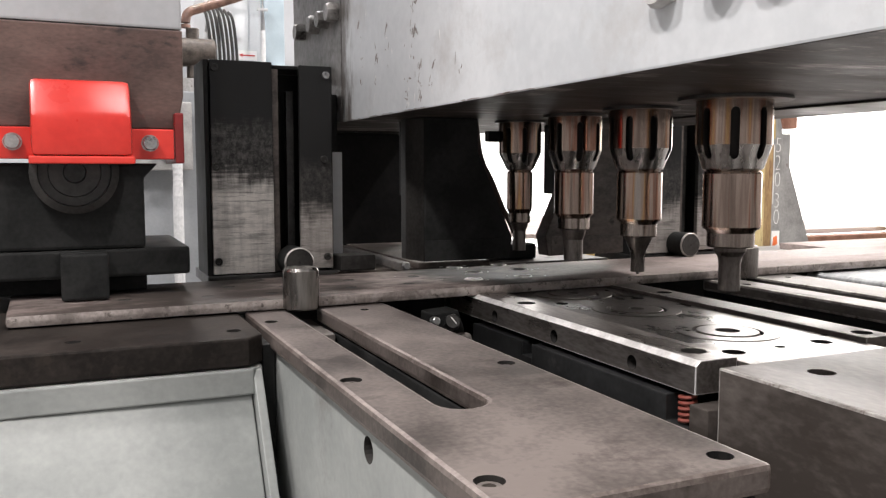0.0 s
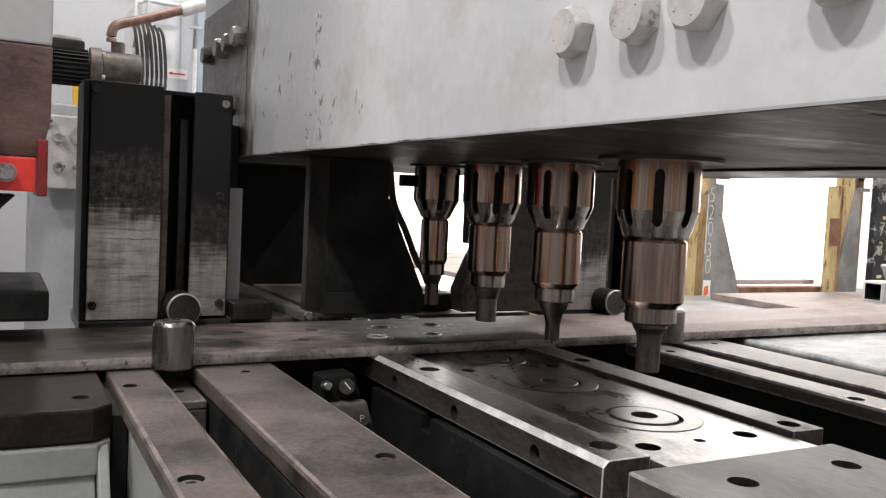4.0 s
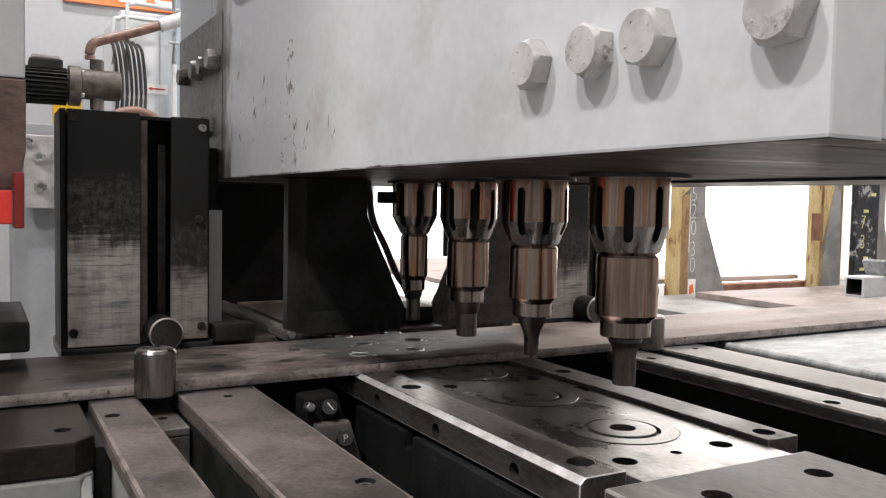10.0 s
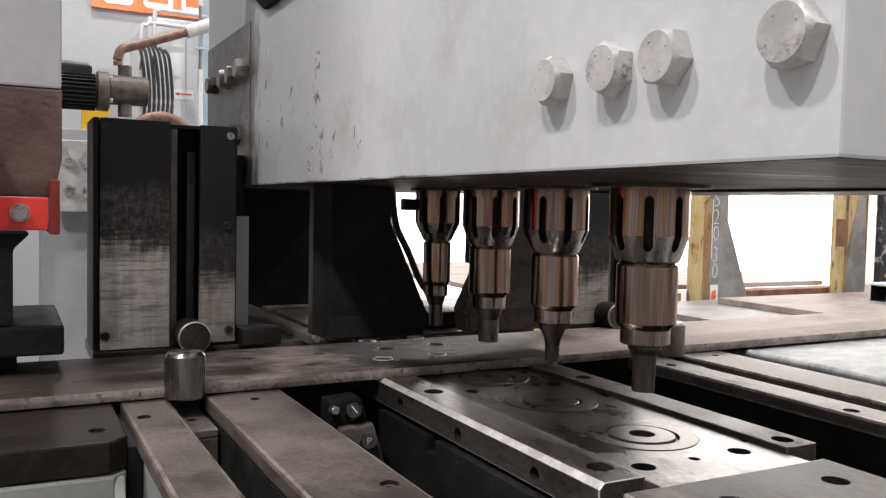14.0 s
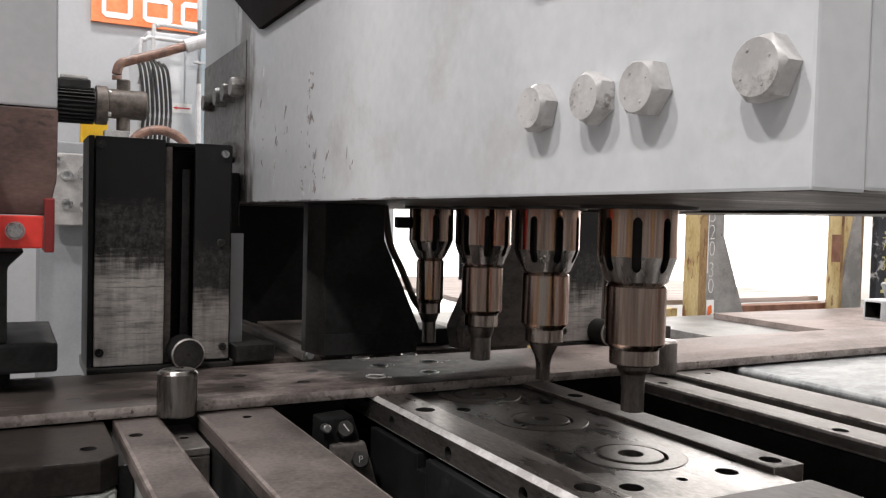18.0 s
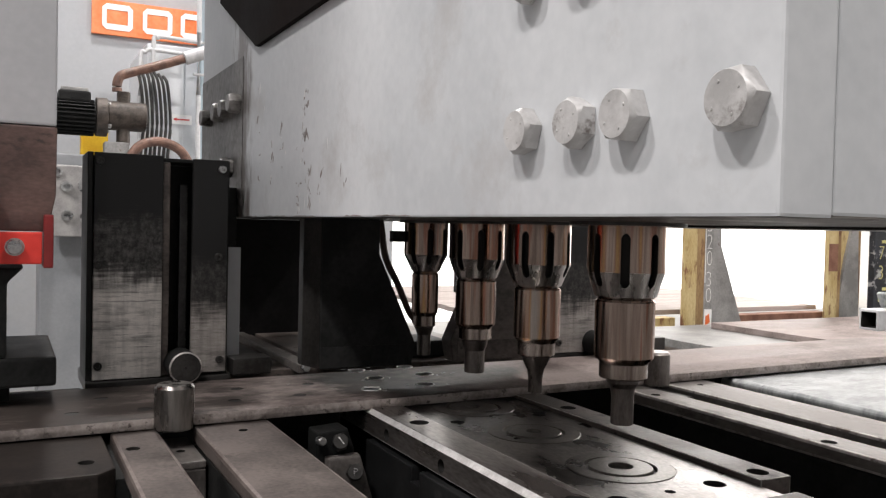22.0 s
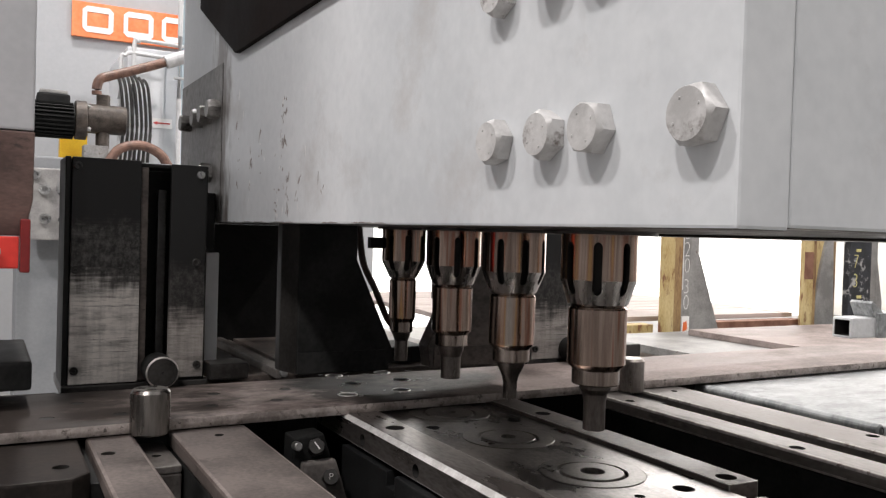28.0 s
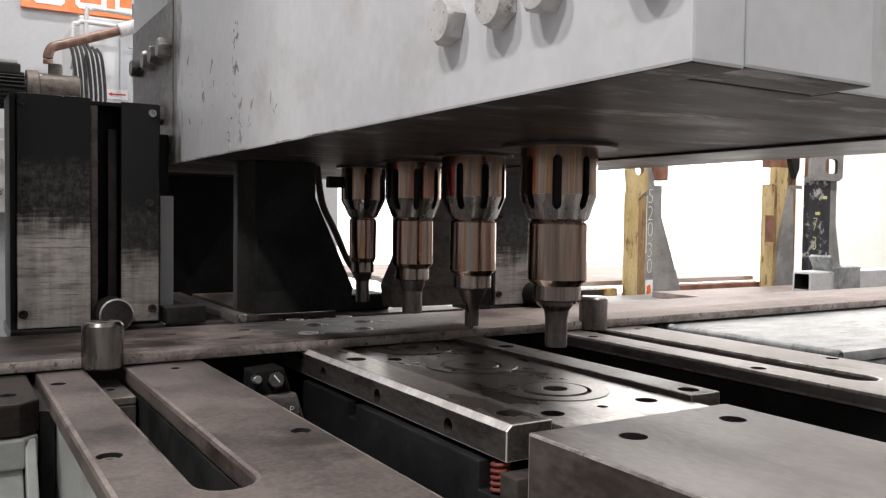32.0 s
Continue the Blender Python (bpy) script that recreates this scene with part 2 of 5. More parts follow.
ZINC = material("zinc_bolt", (0.30, 0.30, 0.30), (0.55, 0.55, 0.54), 0.33, 0.9, 30, 200, 0.2)
RED = material("red_gloss_paint", (0.62, 0.03, 0.022), (0.80, 0.055, 0.04), 0.36, 0, 4, 60, 0.05)
DARK_RED = material("dark_red_paint", (0.16, 0.012, 0.012), (0.25, 0.02, 0.02), 0.45, 0, 6, 60, 0.1)
PUMP_CAST = material("brown_cast_pump", (0.030, 0.024, 0.020), (0.095, 0.078, 0.065), 0.5, 0.2, 20, 120, 0.3)
HOSE = material("brown_rubber_hose", (0.10, 0.055, 0.042), (0.24, 0.135, 0.10), 0.5, 0, 20, 150, 0.2)
DARK_HOSE = material("dark_rubber_hose", (0.06, 0.038, 0.030), (0.115, 0.075, 0.06), 0.5, 0, 20, 150, 0.2)
TAPE = material("grey_tape", (0.45, 0.46, 0.47), (0.6, 0.6, 0.61), 0.45, 0, 30, 150, 0.3)
YELLOW = material("yellow_paint", (0.72, 0.42, 0.02), (0.85, 0.55, 0.03), 0.45, 0, 8, 90, 0.1)
MANIFOLD = material("pale_manifold", (0.28, 0.275, 0.27), (0.42, 0.41, 0.40), 0.45, 0.3, 10, 120, 0.2)
CABINET = material("pale_cabinet_paint", (0.66, 0.68, 0.70), (0.75, 0.77, 0.79), 0.45, 0, 2, 60, 0.05)
WALL = material("grey_sheet_wall", (0.38, 0.395, 0.415), (0.43, 0.445, 0.465), 0.55, 0, 1.2, 40, 0.05)
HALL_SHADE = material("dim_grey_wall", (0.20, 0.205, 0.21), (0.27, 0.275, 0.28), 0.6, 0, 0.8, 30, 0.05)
WHITE_WALL = material("white_wall", (0.72, 0.70, 0.665), (0.82, 0.80, 0.765), 0.6, 0, 0.8, 30, 0.05)
CONCRETE = material("hall_floor_concrete", (0.22, 0.215, 0.205), (0.33, 0.32, 0.31), 0.6, 0, 1.5, 60, 0.2, spots=(0.14, 0.13, 0.125))
ORANGE = material("orange_sign", (0.80, 0.17, 0.045), (0.92, 0.32, 0.14), 0.4, 0, 1.3, 30, 0.0)
WHITE = material("white_print", (0.85, 0.85, 0.84), (0.9, 0.9, 0.89), 0.5, 0, 4, 60, 0.0)
RED_PRINT = material("red_print", (0.5, 0.03, 0.03), (0.6, 0.05, 0.05), 0.5)
CHALK = material("white_chalk", (0.72, 0.72, 0.7), (0.88, 0.88, 0.86), 0.8, 0, 60, 200, 0.0)
YELLOW_CHALK = material("yellow_chalk", (0.62, 0.58, 0.22), (0.75, 0.72, 0.35), 0.8, 0, 60, 200, 0.0)
RUSTY_YELLOW = material("rusty_yellow_paint", (0.38, 0.27, 0.10), (0.60, 0.49, 0.26), 0.65, 0, 6, 90, 0.3, stretch=(1.6, 1.6, 0.5), spots=(0.19, 0.085, 0.04), spot_at=0.55, spot_scale=11, spot_soft=0.07)
RUSTY_BROWN = material("rust_stained_paint", (0.20, 0.115, 0.05), (0.38, 0.26, 0.125), 0.7, 0, 6, 90, 0.3, stretch=(1.6, 1.6, 0.5), spots=(0.13, 0.055, 0.03), spot_at=0.52, spot_scale=8, spot_soft=0.1)
RACK_GREY = material("weathered_grey_steel", (0.20, 0.20, 0.195), (0.36, 0.355, 0.345), 0.6, 0.2, 7, 90, 0.25, spots=(0.10, 0.06, 0.045), spot_at=0.64)
RACK_BLACK = material("chipped_black_paint", (0.012, 0.015, 0.019), (0.04, 0.045, 0.055), 0.55, 0, 9, 90, 0.3, spots=(0.42, 0.43, 0.43), spot_at=0.545, spot_scale=13, spot_soft=0.05)
RUST = material("rusty_steel", (0.16, 0.07, 0.045), (0.30, 0.16, 0.11), 0.75, 0.1, 9, 120, 0.3)
TIMBER = material("weathered_timber", (0.36, 0.30, 0.27), (0.50, 0.44, 0.41), 0.7, 0, 4, 120, 0.2, stretch=(0.3, 3, 6), spots=(0.27, 0.21, 0.18), spot_at=0.6)
CABLE = material("black_cable", (0.02, 0.02, 0.02), (0.05, 0.048, 0.045), 0.5, 0, 30, 100, 0.1)
CONDUIT = material("white_conduit", (0.6, 0.61, 0.62), (0.72, 0.73, 0.74), 0.4, 0.1, 20, 100, 0.05)
SPRING_RED = material("red_spring", (0.24, 0.065, 0.05), (0.36, 0.12, 0.095), 0.45, 0.2)


def worn_cover(bare_by, steel):
    """Black paint rubbed down to bare steel over the lower part, with dark level scratches."""
    m = bpy.data.materials.new("black_cover_worn_to_steel")
    m.use_nodes = True
    nodes, links = m.node_tree.nodes, m.node_tree.links
    shader = nodes["Principled BSDF"]
    coord = nodes.new("ShaderNodeTexCoord")
    split = nodes.new("ShaderNodeSeparateXYZ")
    links.new(coord.outputs["Object"], split.inputs[0])

    def noise_of(stretch, detail=6, rough=0.6):
        mp = nodes.new("ShaderNodeMapping")
        mp.inputs["Scale"].default_value = stretch
        links.new(coord.outputs["Object"], mp.inputs["Vector"])
        tex = nodes.new("ShaderNodeTexNoise")
        tex.inputs["Scale"].default_value, tex.inputs["Detail"].default_value, tex.inputs["Roughness"].default_value = 1.0, detail, rough
        links.new(mp.outputs[0], tex.inputs["Vector"])
        return tex.outputs[0]

    def calc(kind, a, b, c=None):
        n = nodes.new("ShaderNodeMath")
        n.operation = kind
        for k, v in enumerate((a, b, c)):
            if v is None:
                continue
            if isinstance(v, (int, float)):
                n.inputs[k].default_value = v
            else:
                links.new(v, n.inputs[k])
        return n.outputs[0]

    def ramp(value, low, high):
        n = nodes.new("ShaderNodeMapRange")
        n.interpolation_type = "SMOOTHSTEP"
        links.new(value, n.inputs["Value"])
        n.inputs["From Min"].default_value, n.inputs["From Max"].default_value = low, high
        return n.outputs[0]

    weave = calc("MULTIPLY_ADD", noise_of((75, 1, 9), 5, 0.7), 0.07, split.outputs[2])
    weave = calc("MULTIPLY_ADD", noise_of((10, 1, 150), 5, 0.7), 0.09, weave)
    weave = calc("MULTIPLY_ADD", noise_of((14, 1, 9), 4, 0.6), 0.10, weave)
    rubbed = ramp(weave, bare_by + 0.17, bare_by + 0.095)
    veil = calc("MULTIPLY", ramp(weave, bare_by + 0.275, bare_by + 0.235), ramp(noise_of((70, 1, 60), 8, 0.8), 0.36, 0.72))
    lines = ramp(noise_of((7, 1, 190), 8, 0.78), 0.55, 0.64)
    band = ramp(noise_of((5, 1, 34), 5, 0.7), 0.50, 0.66)
    clean = calc("MULTIPLY", rubbed, calc("MULTIPLY_ADD", lines, -0.55, 1.0))
    clean = calc("MULTIPLY", clean, calc("MULTIPLY_ADD", band, -0.5, 1.0))
    dull = calc("MULTIPLY_ADD", noise_of((11, 1, 38), 8, 0.72), 1.7, 0.02)
    dull = calc("MULTIPLY", dull, calc("MULTIPLY_ADD", noise_of((45, 1, 5), 5, 0.65), 1.3, 0.35))
    bare = calc("MAXIMUM", calc("MULTIPLY", clean, dull), calc("MULTIPLY", veil, 0.16))
    mix = nodes.new("ShaderNodeMix")
    mix.data_type = "RGBA"
    links.new(bare, mix.inputs["Factor"])
    mix.inputs["A"].default_value, mix.inputs["B"].default_value = (0.013, 0.013, 0.013, 1), (*steel, 1)
    links.new(mix.outputs["Result"], shader.inputs["Base Color"])
    links.new(calc("MULTIPLY", bare, 0.35), shader.inputs["Metallic"])
    shader.inputs["Roughness"].default_value = 0.42
    shader.inputs["Specular IOR Level"].default_value = 0.3
    return m


COVER_WORN = worn_cover(0.235, (0.80, 0.76, 0.715))
COVER_HALF_WORN = worn_cover(0.155, (0.42, 0.39, 0.365))


def streaked(mat, centre, width, tint, stretch, axis=1):
    """Adds an uneven dark streak about centre on the given axis: grease or painted shade."""
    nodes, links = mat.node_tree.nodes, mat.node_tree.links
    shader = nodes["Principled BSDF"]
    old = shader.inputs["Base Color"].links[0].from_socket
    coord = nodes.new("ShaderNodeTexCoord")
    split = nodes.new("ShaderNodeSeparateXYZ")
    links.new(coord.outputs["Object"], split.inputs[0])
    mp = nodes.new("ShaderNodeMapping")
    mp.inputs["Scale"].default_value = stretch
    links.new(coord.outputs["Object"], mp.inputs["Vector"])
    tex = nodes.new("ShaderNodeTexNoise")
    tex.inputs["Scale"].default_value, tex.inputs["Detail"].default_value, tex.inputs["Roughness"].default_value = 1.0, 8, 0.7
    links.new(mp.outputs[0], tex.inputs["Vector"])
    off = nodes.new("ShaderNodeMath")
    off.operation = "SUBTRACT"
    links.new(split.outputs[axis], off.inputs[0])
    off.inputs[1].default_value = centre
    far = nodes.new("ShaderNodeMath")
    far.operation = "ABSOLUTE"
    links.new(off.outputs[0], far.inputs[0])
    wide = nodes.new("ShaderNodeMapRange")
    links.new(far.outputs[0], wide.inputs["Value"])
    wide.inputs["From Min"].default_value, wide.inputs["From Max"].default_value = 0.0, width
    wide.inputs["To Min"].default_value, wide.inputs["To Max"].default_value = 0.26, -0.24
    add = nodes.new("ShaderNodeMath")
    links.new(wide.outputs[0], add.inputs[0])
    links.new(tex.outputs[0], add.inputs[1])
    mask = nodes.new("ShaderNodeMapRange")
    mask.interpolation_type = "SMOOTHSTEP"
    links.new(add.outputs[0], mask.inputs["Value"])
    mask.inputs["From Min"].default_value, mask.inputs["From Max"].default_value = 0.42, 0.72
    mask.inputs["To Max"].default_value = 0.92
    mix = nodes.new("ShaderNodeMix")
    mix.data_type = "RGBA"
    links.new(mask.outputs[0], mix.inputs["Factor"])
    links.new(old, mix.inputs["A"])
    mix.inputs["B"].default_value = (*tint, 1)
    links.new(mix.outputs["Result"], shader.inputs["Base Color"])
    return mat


# ---- building helpers ----
def thing(name, label, category, group="", kind="", at=(0, 0, 0)):
    ob = new(name)
    ob.location = at
    ob.empty_display_size = 0.05
    return tagged(ob, label, category, group, kind)


def part(name, bm, mat, parent=None, label=""):
    me = bpy.data.meshes.new(name)
    bm.to_mesh(me)
    bm.free()
    me.materials.append(mat)
    ob = new(name, me)
    if parent:
        ob.parent = parent
        base = parent
        off = Vector((0, 0, 0))
        while base:
            off += base.location
            base = base.parent
        me.transform(Matrix.Translation(-off))
    return tagged(ob, label)


def rub_edges(ob, mat=None):
    """Gives the rounded edges of a square-cut part a rubbed bright surface."""
    ob.data.materials.append(mat or EDGE_STEEL)
    slot = len(ob.data.materials) - 1
    for face in ob.data.polygons:
        if face.material_index == 0 and max(abs(c) for c in face.normal) < 0.985:
            face.material_index = slot
    return ob


def coat_below(ob, mat):
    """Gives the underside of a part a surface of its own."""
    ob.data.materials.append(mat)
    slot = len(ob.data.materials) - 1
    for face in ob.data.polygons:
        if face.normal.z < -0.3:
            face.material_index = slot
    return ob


def smooth(ob, angle=18):
    ob.data.shade_smooth()
    ob.data.set_sharp_from_angle(angle=radians(angle))
    return ob


def box(x0, x1, y0, y1, z0, z1, bevel=0.003, bm=None, turn=None):
    own = bmesh.new()
    bmesh.ops.create_cube(own, size=1)
    bmesh.ops.transform(own, matrix=Matrix.LocRotScale(((x0 + x1) / 2, (y0 + y1) / 2, (z0 + z1) / 2), None, (x1 - x0, y1 - y0, z1 - z0)), verts=own.verts)
    if bevel:
        bmesh.ops.bevel(own, geom=own.edges[:], offset=bevel, segments=2, affect="EDGES", profile=0.6)
    if turn:
        bmesh.ops.transform(own, matrix=turn, verts=own.verts)
    if bm is None:
        return own
    merge(bm, own)
    return bm


def merge(bm, other):
    me = bpy.data.meshes.new("join")
    other.to_mesh(me)
    other.free()
    bm.from_mesh(me)
    bpy.data.meshes.remove(me)
    return bm


def prism(points, y0, y1, bevel=0.003, axis="y"):
    """A solid from an outline (x, z), pushed along y; or with axis z from (x, y), along z; with axis x from (y, z), along x."""
    bm = bmesh.new()
    place = {"y": lambda a, b, c: (a, c, b), "z": lambda a, b, c: (a, b, c), "x": lambda a, b, c: (c, a, b)}[axis]
    low = [bm.verts.new(place(a, b, y0)) for a, b in points]
    high = [bm.verts.new(place(a, b, y1)) for a, b in points]
    bm.faces.new(low)
    bm.faces.new(high[::-1])
    n = len(points)
    for i in range(n):
        bm.faces.new((low[i], high[i], high[(i + 1) % n], low[(i + 1) % n]))
    bmesh.ops.recalc_face_normals(bm, faces=bm.faces)
    if bevel:
        bmesh.ops.bevel(bm, geom=bm.edges[:], offset=bevel, segments=2, affect="EDGES", profile=0.6)
    return bm


def lathe(profile, at=(0, 0, 0), steps=40, turn=None):
    """A turned solid from (radius, height) pairs, bottom to top."""
    bm = bmesh.new()
    rings = []
    for r, z in profile:
        if r < 1e-6:
            rings.append([bm.verts.new((0, 0, z))])
        else:
            rings.append([bm.verts.new((r * math.cos(2 * math.pi * k / steps), r * math.sin(2 * math.pi * k / steps), z)) for k in range(steps)])
    for a, b in zip(rings, rings[1:]):
        for k in range(steps):
            i, j = k, (k + 1) % steps
            if len(a) == 1:
                bm.faces.new((a[0], b[j], b[i]))
            elif len(b) == 1:
                bm.faces.new((a[i], a[j], b[0]))
            else:
                bm.faces.new((a[i], a[j], b[j], b[i]))
    if len(rings[0]) > 1:
        bm.faces.new(rings[0][::-1])
    if len(rings[-1]) > 1:
        bm.faces.new(rings[-1])
    bmesh.ops.recalc_face_normals(bm, faces=bm.faces)
    m = Matrix.Translation(at)
    if turn:
        m = m @ turn
    bmesh.ops.transform(bm, matrix=m, verts=bm.verts)
    return bm


def rod(a, b, r, steps=20, bevel=0.0):
    a, b = Vector(a), Vector(b)
    d = (b - a).length
    c = min(bevel, r * 0.4)
    profile = [(r - c, 0), (r, c), (r, d - c), (r - c, d)] if c else [(r, 0), (r, d)]
    return lathe(profile, a, steps, (b - a).to_track_quat("Z", "Y").to_matrix().to_4x4())


def tube(points, r, steps=12, smoothing=6):
    """A round hose along a smooth line through the points."""
    pts = [Vector(p) for p in points]
    line = []
    for i in range(len(pts) - 1):
        p0, p1, p2, p3 = pts[max(i - 1, 0)], pts[i], pts[i + 1], pts[min(i + 2, len(pts) - 1)]
        for k in range(smoothing):
            t = k / smoothing
            line.append(0.5 * (2 * p1 + (p2 - p0) * t + (2 * p0 - 5 * p1 + 4 * p2 - p3) * t * t + (3 * p1 - p0 - 3 * p2 + p3) * t ** 3))
    line.append(pts[-1])
    bm = bmesh.new()
    rings = []
    for i, p in enumerate(line):
        way = (line[min(i + 1, len(line) - 1)] - line[max(i - 1, 0)]).normalized()
        q = way.to_track_quat("Z", "Y")
        rings.append([bm.verts.new(p + q @ Vector((r * math.cos(2 * math.pi * k / steps), r * math.sin(2 * math.pi * k / steps), 0))) for k in range(steps)])
    for a, b in zip(rings, rings[1:]):
        for k in range(steps):
            bm.faces.new((a[k], a[(k + 1) % steps], b[(k + 1) % steps], b[k]))
    bm.faces.new(rings[0][::-1])
    bm.faces.new(rings[-1])
    bmesh.ops.recalc_face_normals(bm, faces=bm.faces)
    return bm


def cut(ob, cutter, inner=None):
    """Takes the solids in the bmesh cutter out of ob's mesh; the new walls take the material inner."""
    me = bpy.data.meshes.new("cutter")
    cutter.to_mesh(me)
    cutter.free()
    me.materials.append(inner or HOLE_SHADE)
    tool = new("cutter", me)
    tool.parent, tool.location = ob.parent, (0, 0, 0)
    base, off = ob.parent, Vector((0, 0, 0))
    while base:
        off += base.location
        base = base.parent
    me.transform(Matrix.Translation(-off))
    mod = ob.modifiers.new("cut", "BOOLEAN")
    mod.operation, mod.object, mod.solver, mod.material_mode = "DIFFERENCE", tool, "EXACT", "TRANSFER"
    bpy.context.view_layer.update()
    done = bpy.data.meshes.new_from_object(ob.evaluated_get(bpy.context.evaluated_depsgraph_get()))
    ob.modifiers.clear()
    old, ob.data = ob.data, done
    bpy.data.meshes.remove(old)
    bpy.data.objects.remove(tool)
    bpy.data.meshes.remove(me)
    return ob


def hex_bolt(name, at, across, height, way, mat, parent=None, label="", spin=0.0, washer=0.0, marks=False):
    """A hexagon bolt head whose top looks along way."""
    r = across / math.sqrt(3)
    bm = bmesh.new()
    rings = []
    for rad, z, n in ((r, 0, 1), (r, height * 0.82, 1), (across / 2 * 0.95, height, 0)):
        ring = []
        for k in range(24):
            a = 2 * math.pi * k / 24
            if n:
                near = (a + math.pi / 6) % (math.pi / 3) - math.pi / 6
                rr = min(rad, across / 2 / math.cos(math.pi / 6 - abs(near)))
            else:
                rr = rad
            drop = 0
            if z == height * 0.82 and abs(rr - r) < 1e-5:
                drop = -height * 0.08
            ring.append(bm.verts.new((rr * math.cos(a + spin), rr * math.sin(a + spin), z + drop)))
        rings.append(ring)
    for a, b in zip(rings, rings[1:]):
        for k in range(24):
            bm.faces.new((a[k], a[(k + 1) % 24], b[(k + 1) % 24], b[k]))
    bm.faces.new(rings[-1])
    bm.faces.new(rings[0][::-1])
    if marks:
        for k in range(4):
            a = k * 1.57 + 0.5
            merge(bm, lathe([(across * 0.035, height - 0.001), (across * 0.026, height + 0.0006), (0, height + 0.0008)], (across * 0.33 * math.cos(a), across * 0.33 * math.sin(a), 0), 8))
    if washer:
        merge(bm, lathe([(across * 0.62, -washer), (across * 0.62, 0)], (0, 0, 0), 28))
    turn = Vector(way).to_track_quat("Z", "Y").to_matrix().to_4x4()
    bmesh.ops.transform(bm, matrix=Matrix.Translation(at) @ turn, verts=bm.verts)
    return smooth(part(name, bm, mat, parent, label), 25)


def socket_screw(at, r, way, parent, mat=None):
    turn = Vector(way).to_track_quat("Z", "Y").to_matrix().to_4x4()
    bm = lathe([(r, 0), (r, r * 0.75), (r * 0.88, r * 0.9), (r * 0.5, r * 0.9), (r * 0.45, r * 0.35), (0, r * 0.35)], at, 20, turn)
    return smooth(part("screw", bm, mat or DARK_STEEL, parent, "socket head screw"))


def letters(name, text, at, size, mat, parent, turn=(90, 0, 0), thin=0.0, narrow=1.0):
    """Raised writing as a mesh."""
    cu = bpy.data.curves.new(name, "FONT")
    cu.body, cu.size, cu.extrude, cu.align_x, cu.offset = text, size, 0.001, "CENTER", thin
    ob = new(name, cu)
    bpy.context.view_layer.update()
    me = bpy.data.meshes.new_from_object(ob.evaluated_get(bpy.context.evaluated_depsgraph_get()))
    bpy.data.objects.remove(ob)
    bm = bmesh.new()
    bm.from_mesh(me)
    bpy.data.meshes.remove(me)
    bmesh.ops.transform(bm, matrix=pose(*at, *turn) @ Matrix.Diagonal((narrow, 1, 1, 1)), verts=bm.verts)
    return part(name, bm, mat, parent)


# ---- the hall ----
def slab(name, x0, x1, y0, y1, z0, z1, mat, label):
    ob = part(name, box(x0, x1, y0, y1, z0, z1, 0), mat)
    return tagged(ob, label, name.split("_")[0], kind="structure")


slab("floor", -6, 14, -7, 9, -1.15, -0.95, CONCRETE, "worn grey concrete hall floor")
slab("ceiling", -6, 14, -7, 9, 6.4, 6.6, HALL_SHADE, "grey sheet metal hall ceiling")
slab("wall_back", -6, 3.0, 5.25, 5.45, -0.95, 6.4, WALL, "plain grey painted back wall of the hall")
slab("wall_left", -6.2, -6, -7, 9, -0.95, 6.4, HALL_SHADE, "plain grey side wall of the hall")
slab("wall_front", -6, 14, -7.2, -7, -0.95, 6.4, HALL_SHADE, "plain grey wall behind the machine operator's side")
slab("wall_far", 3.0, 14, 8.8, 9.0, -0.95, 6.4, WHITE_WALL, "white painted far wall in bright daylight")
slab("wall_right", 14, 14.2, -7, 9, -0.95, 6.4, WHITE_WALL, "white painted end wall in bright daylight")
slab("wall_return", 2.8, 3.0, 5.45, 9, -0.95, 6.4, WHITE_WALL, "white return wall beside the hall opening")

# daylight pours through a wide gate; only its glare shows
glare = bpy.data.materials.new("daylight_glare")
glare.use_nodes = True
shine = glare.node_tree.nodes.new("ShaderNodeEmission")
shine.inputs[0].default_value, shine.inputs[1].default_value = (1.0, 0.965, 0.93, 1), 3.0
glare.node_tree.links.new(shine.outputs[0], glare.node_tree.nodes["Material Output"].inputs[0])
tagged(part("backdrop", box(3.2, 13.8, 8.5, 8.6, -0.94, 5.5, 0), glare), "overexposed white daylight beyond the open hall gate", "daylight", kind="structure")

# ---- table left of the dies ----
RUBBED_BROWN = material("rubbed_brown_edge", (0.095, 0.075, 0.067), (0.215, 0.184, 0.168), 0.5, 0.35, 20, 160, 0.2, spots=(0.09, 0.07, 0.06), spot_at=0.58, spot_scale=25)
finger = thing("slotted_support_table", "worn brown steel support table with a long open slot", "support table", at=(0.12, -0.83, -0.95))


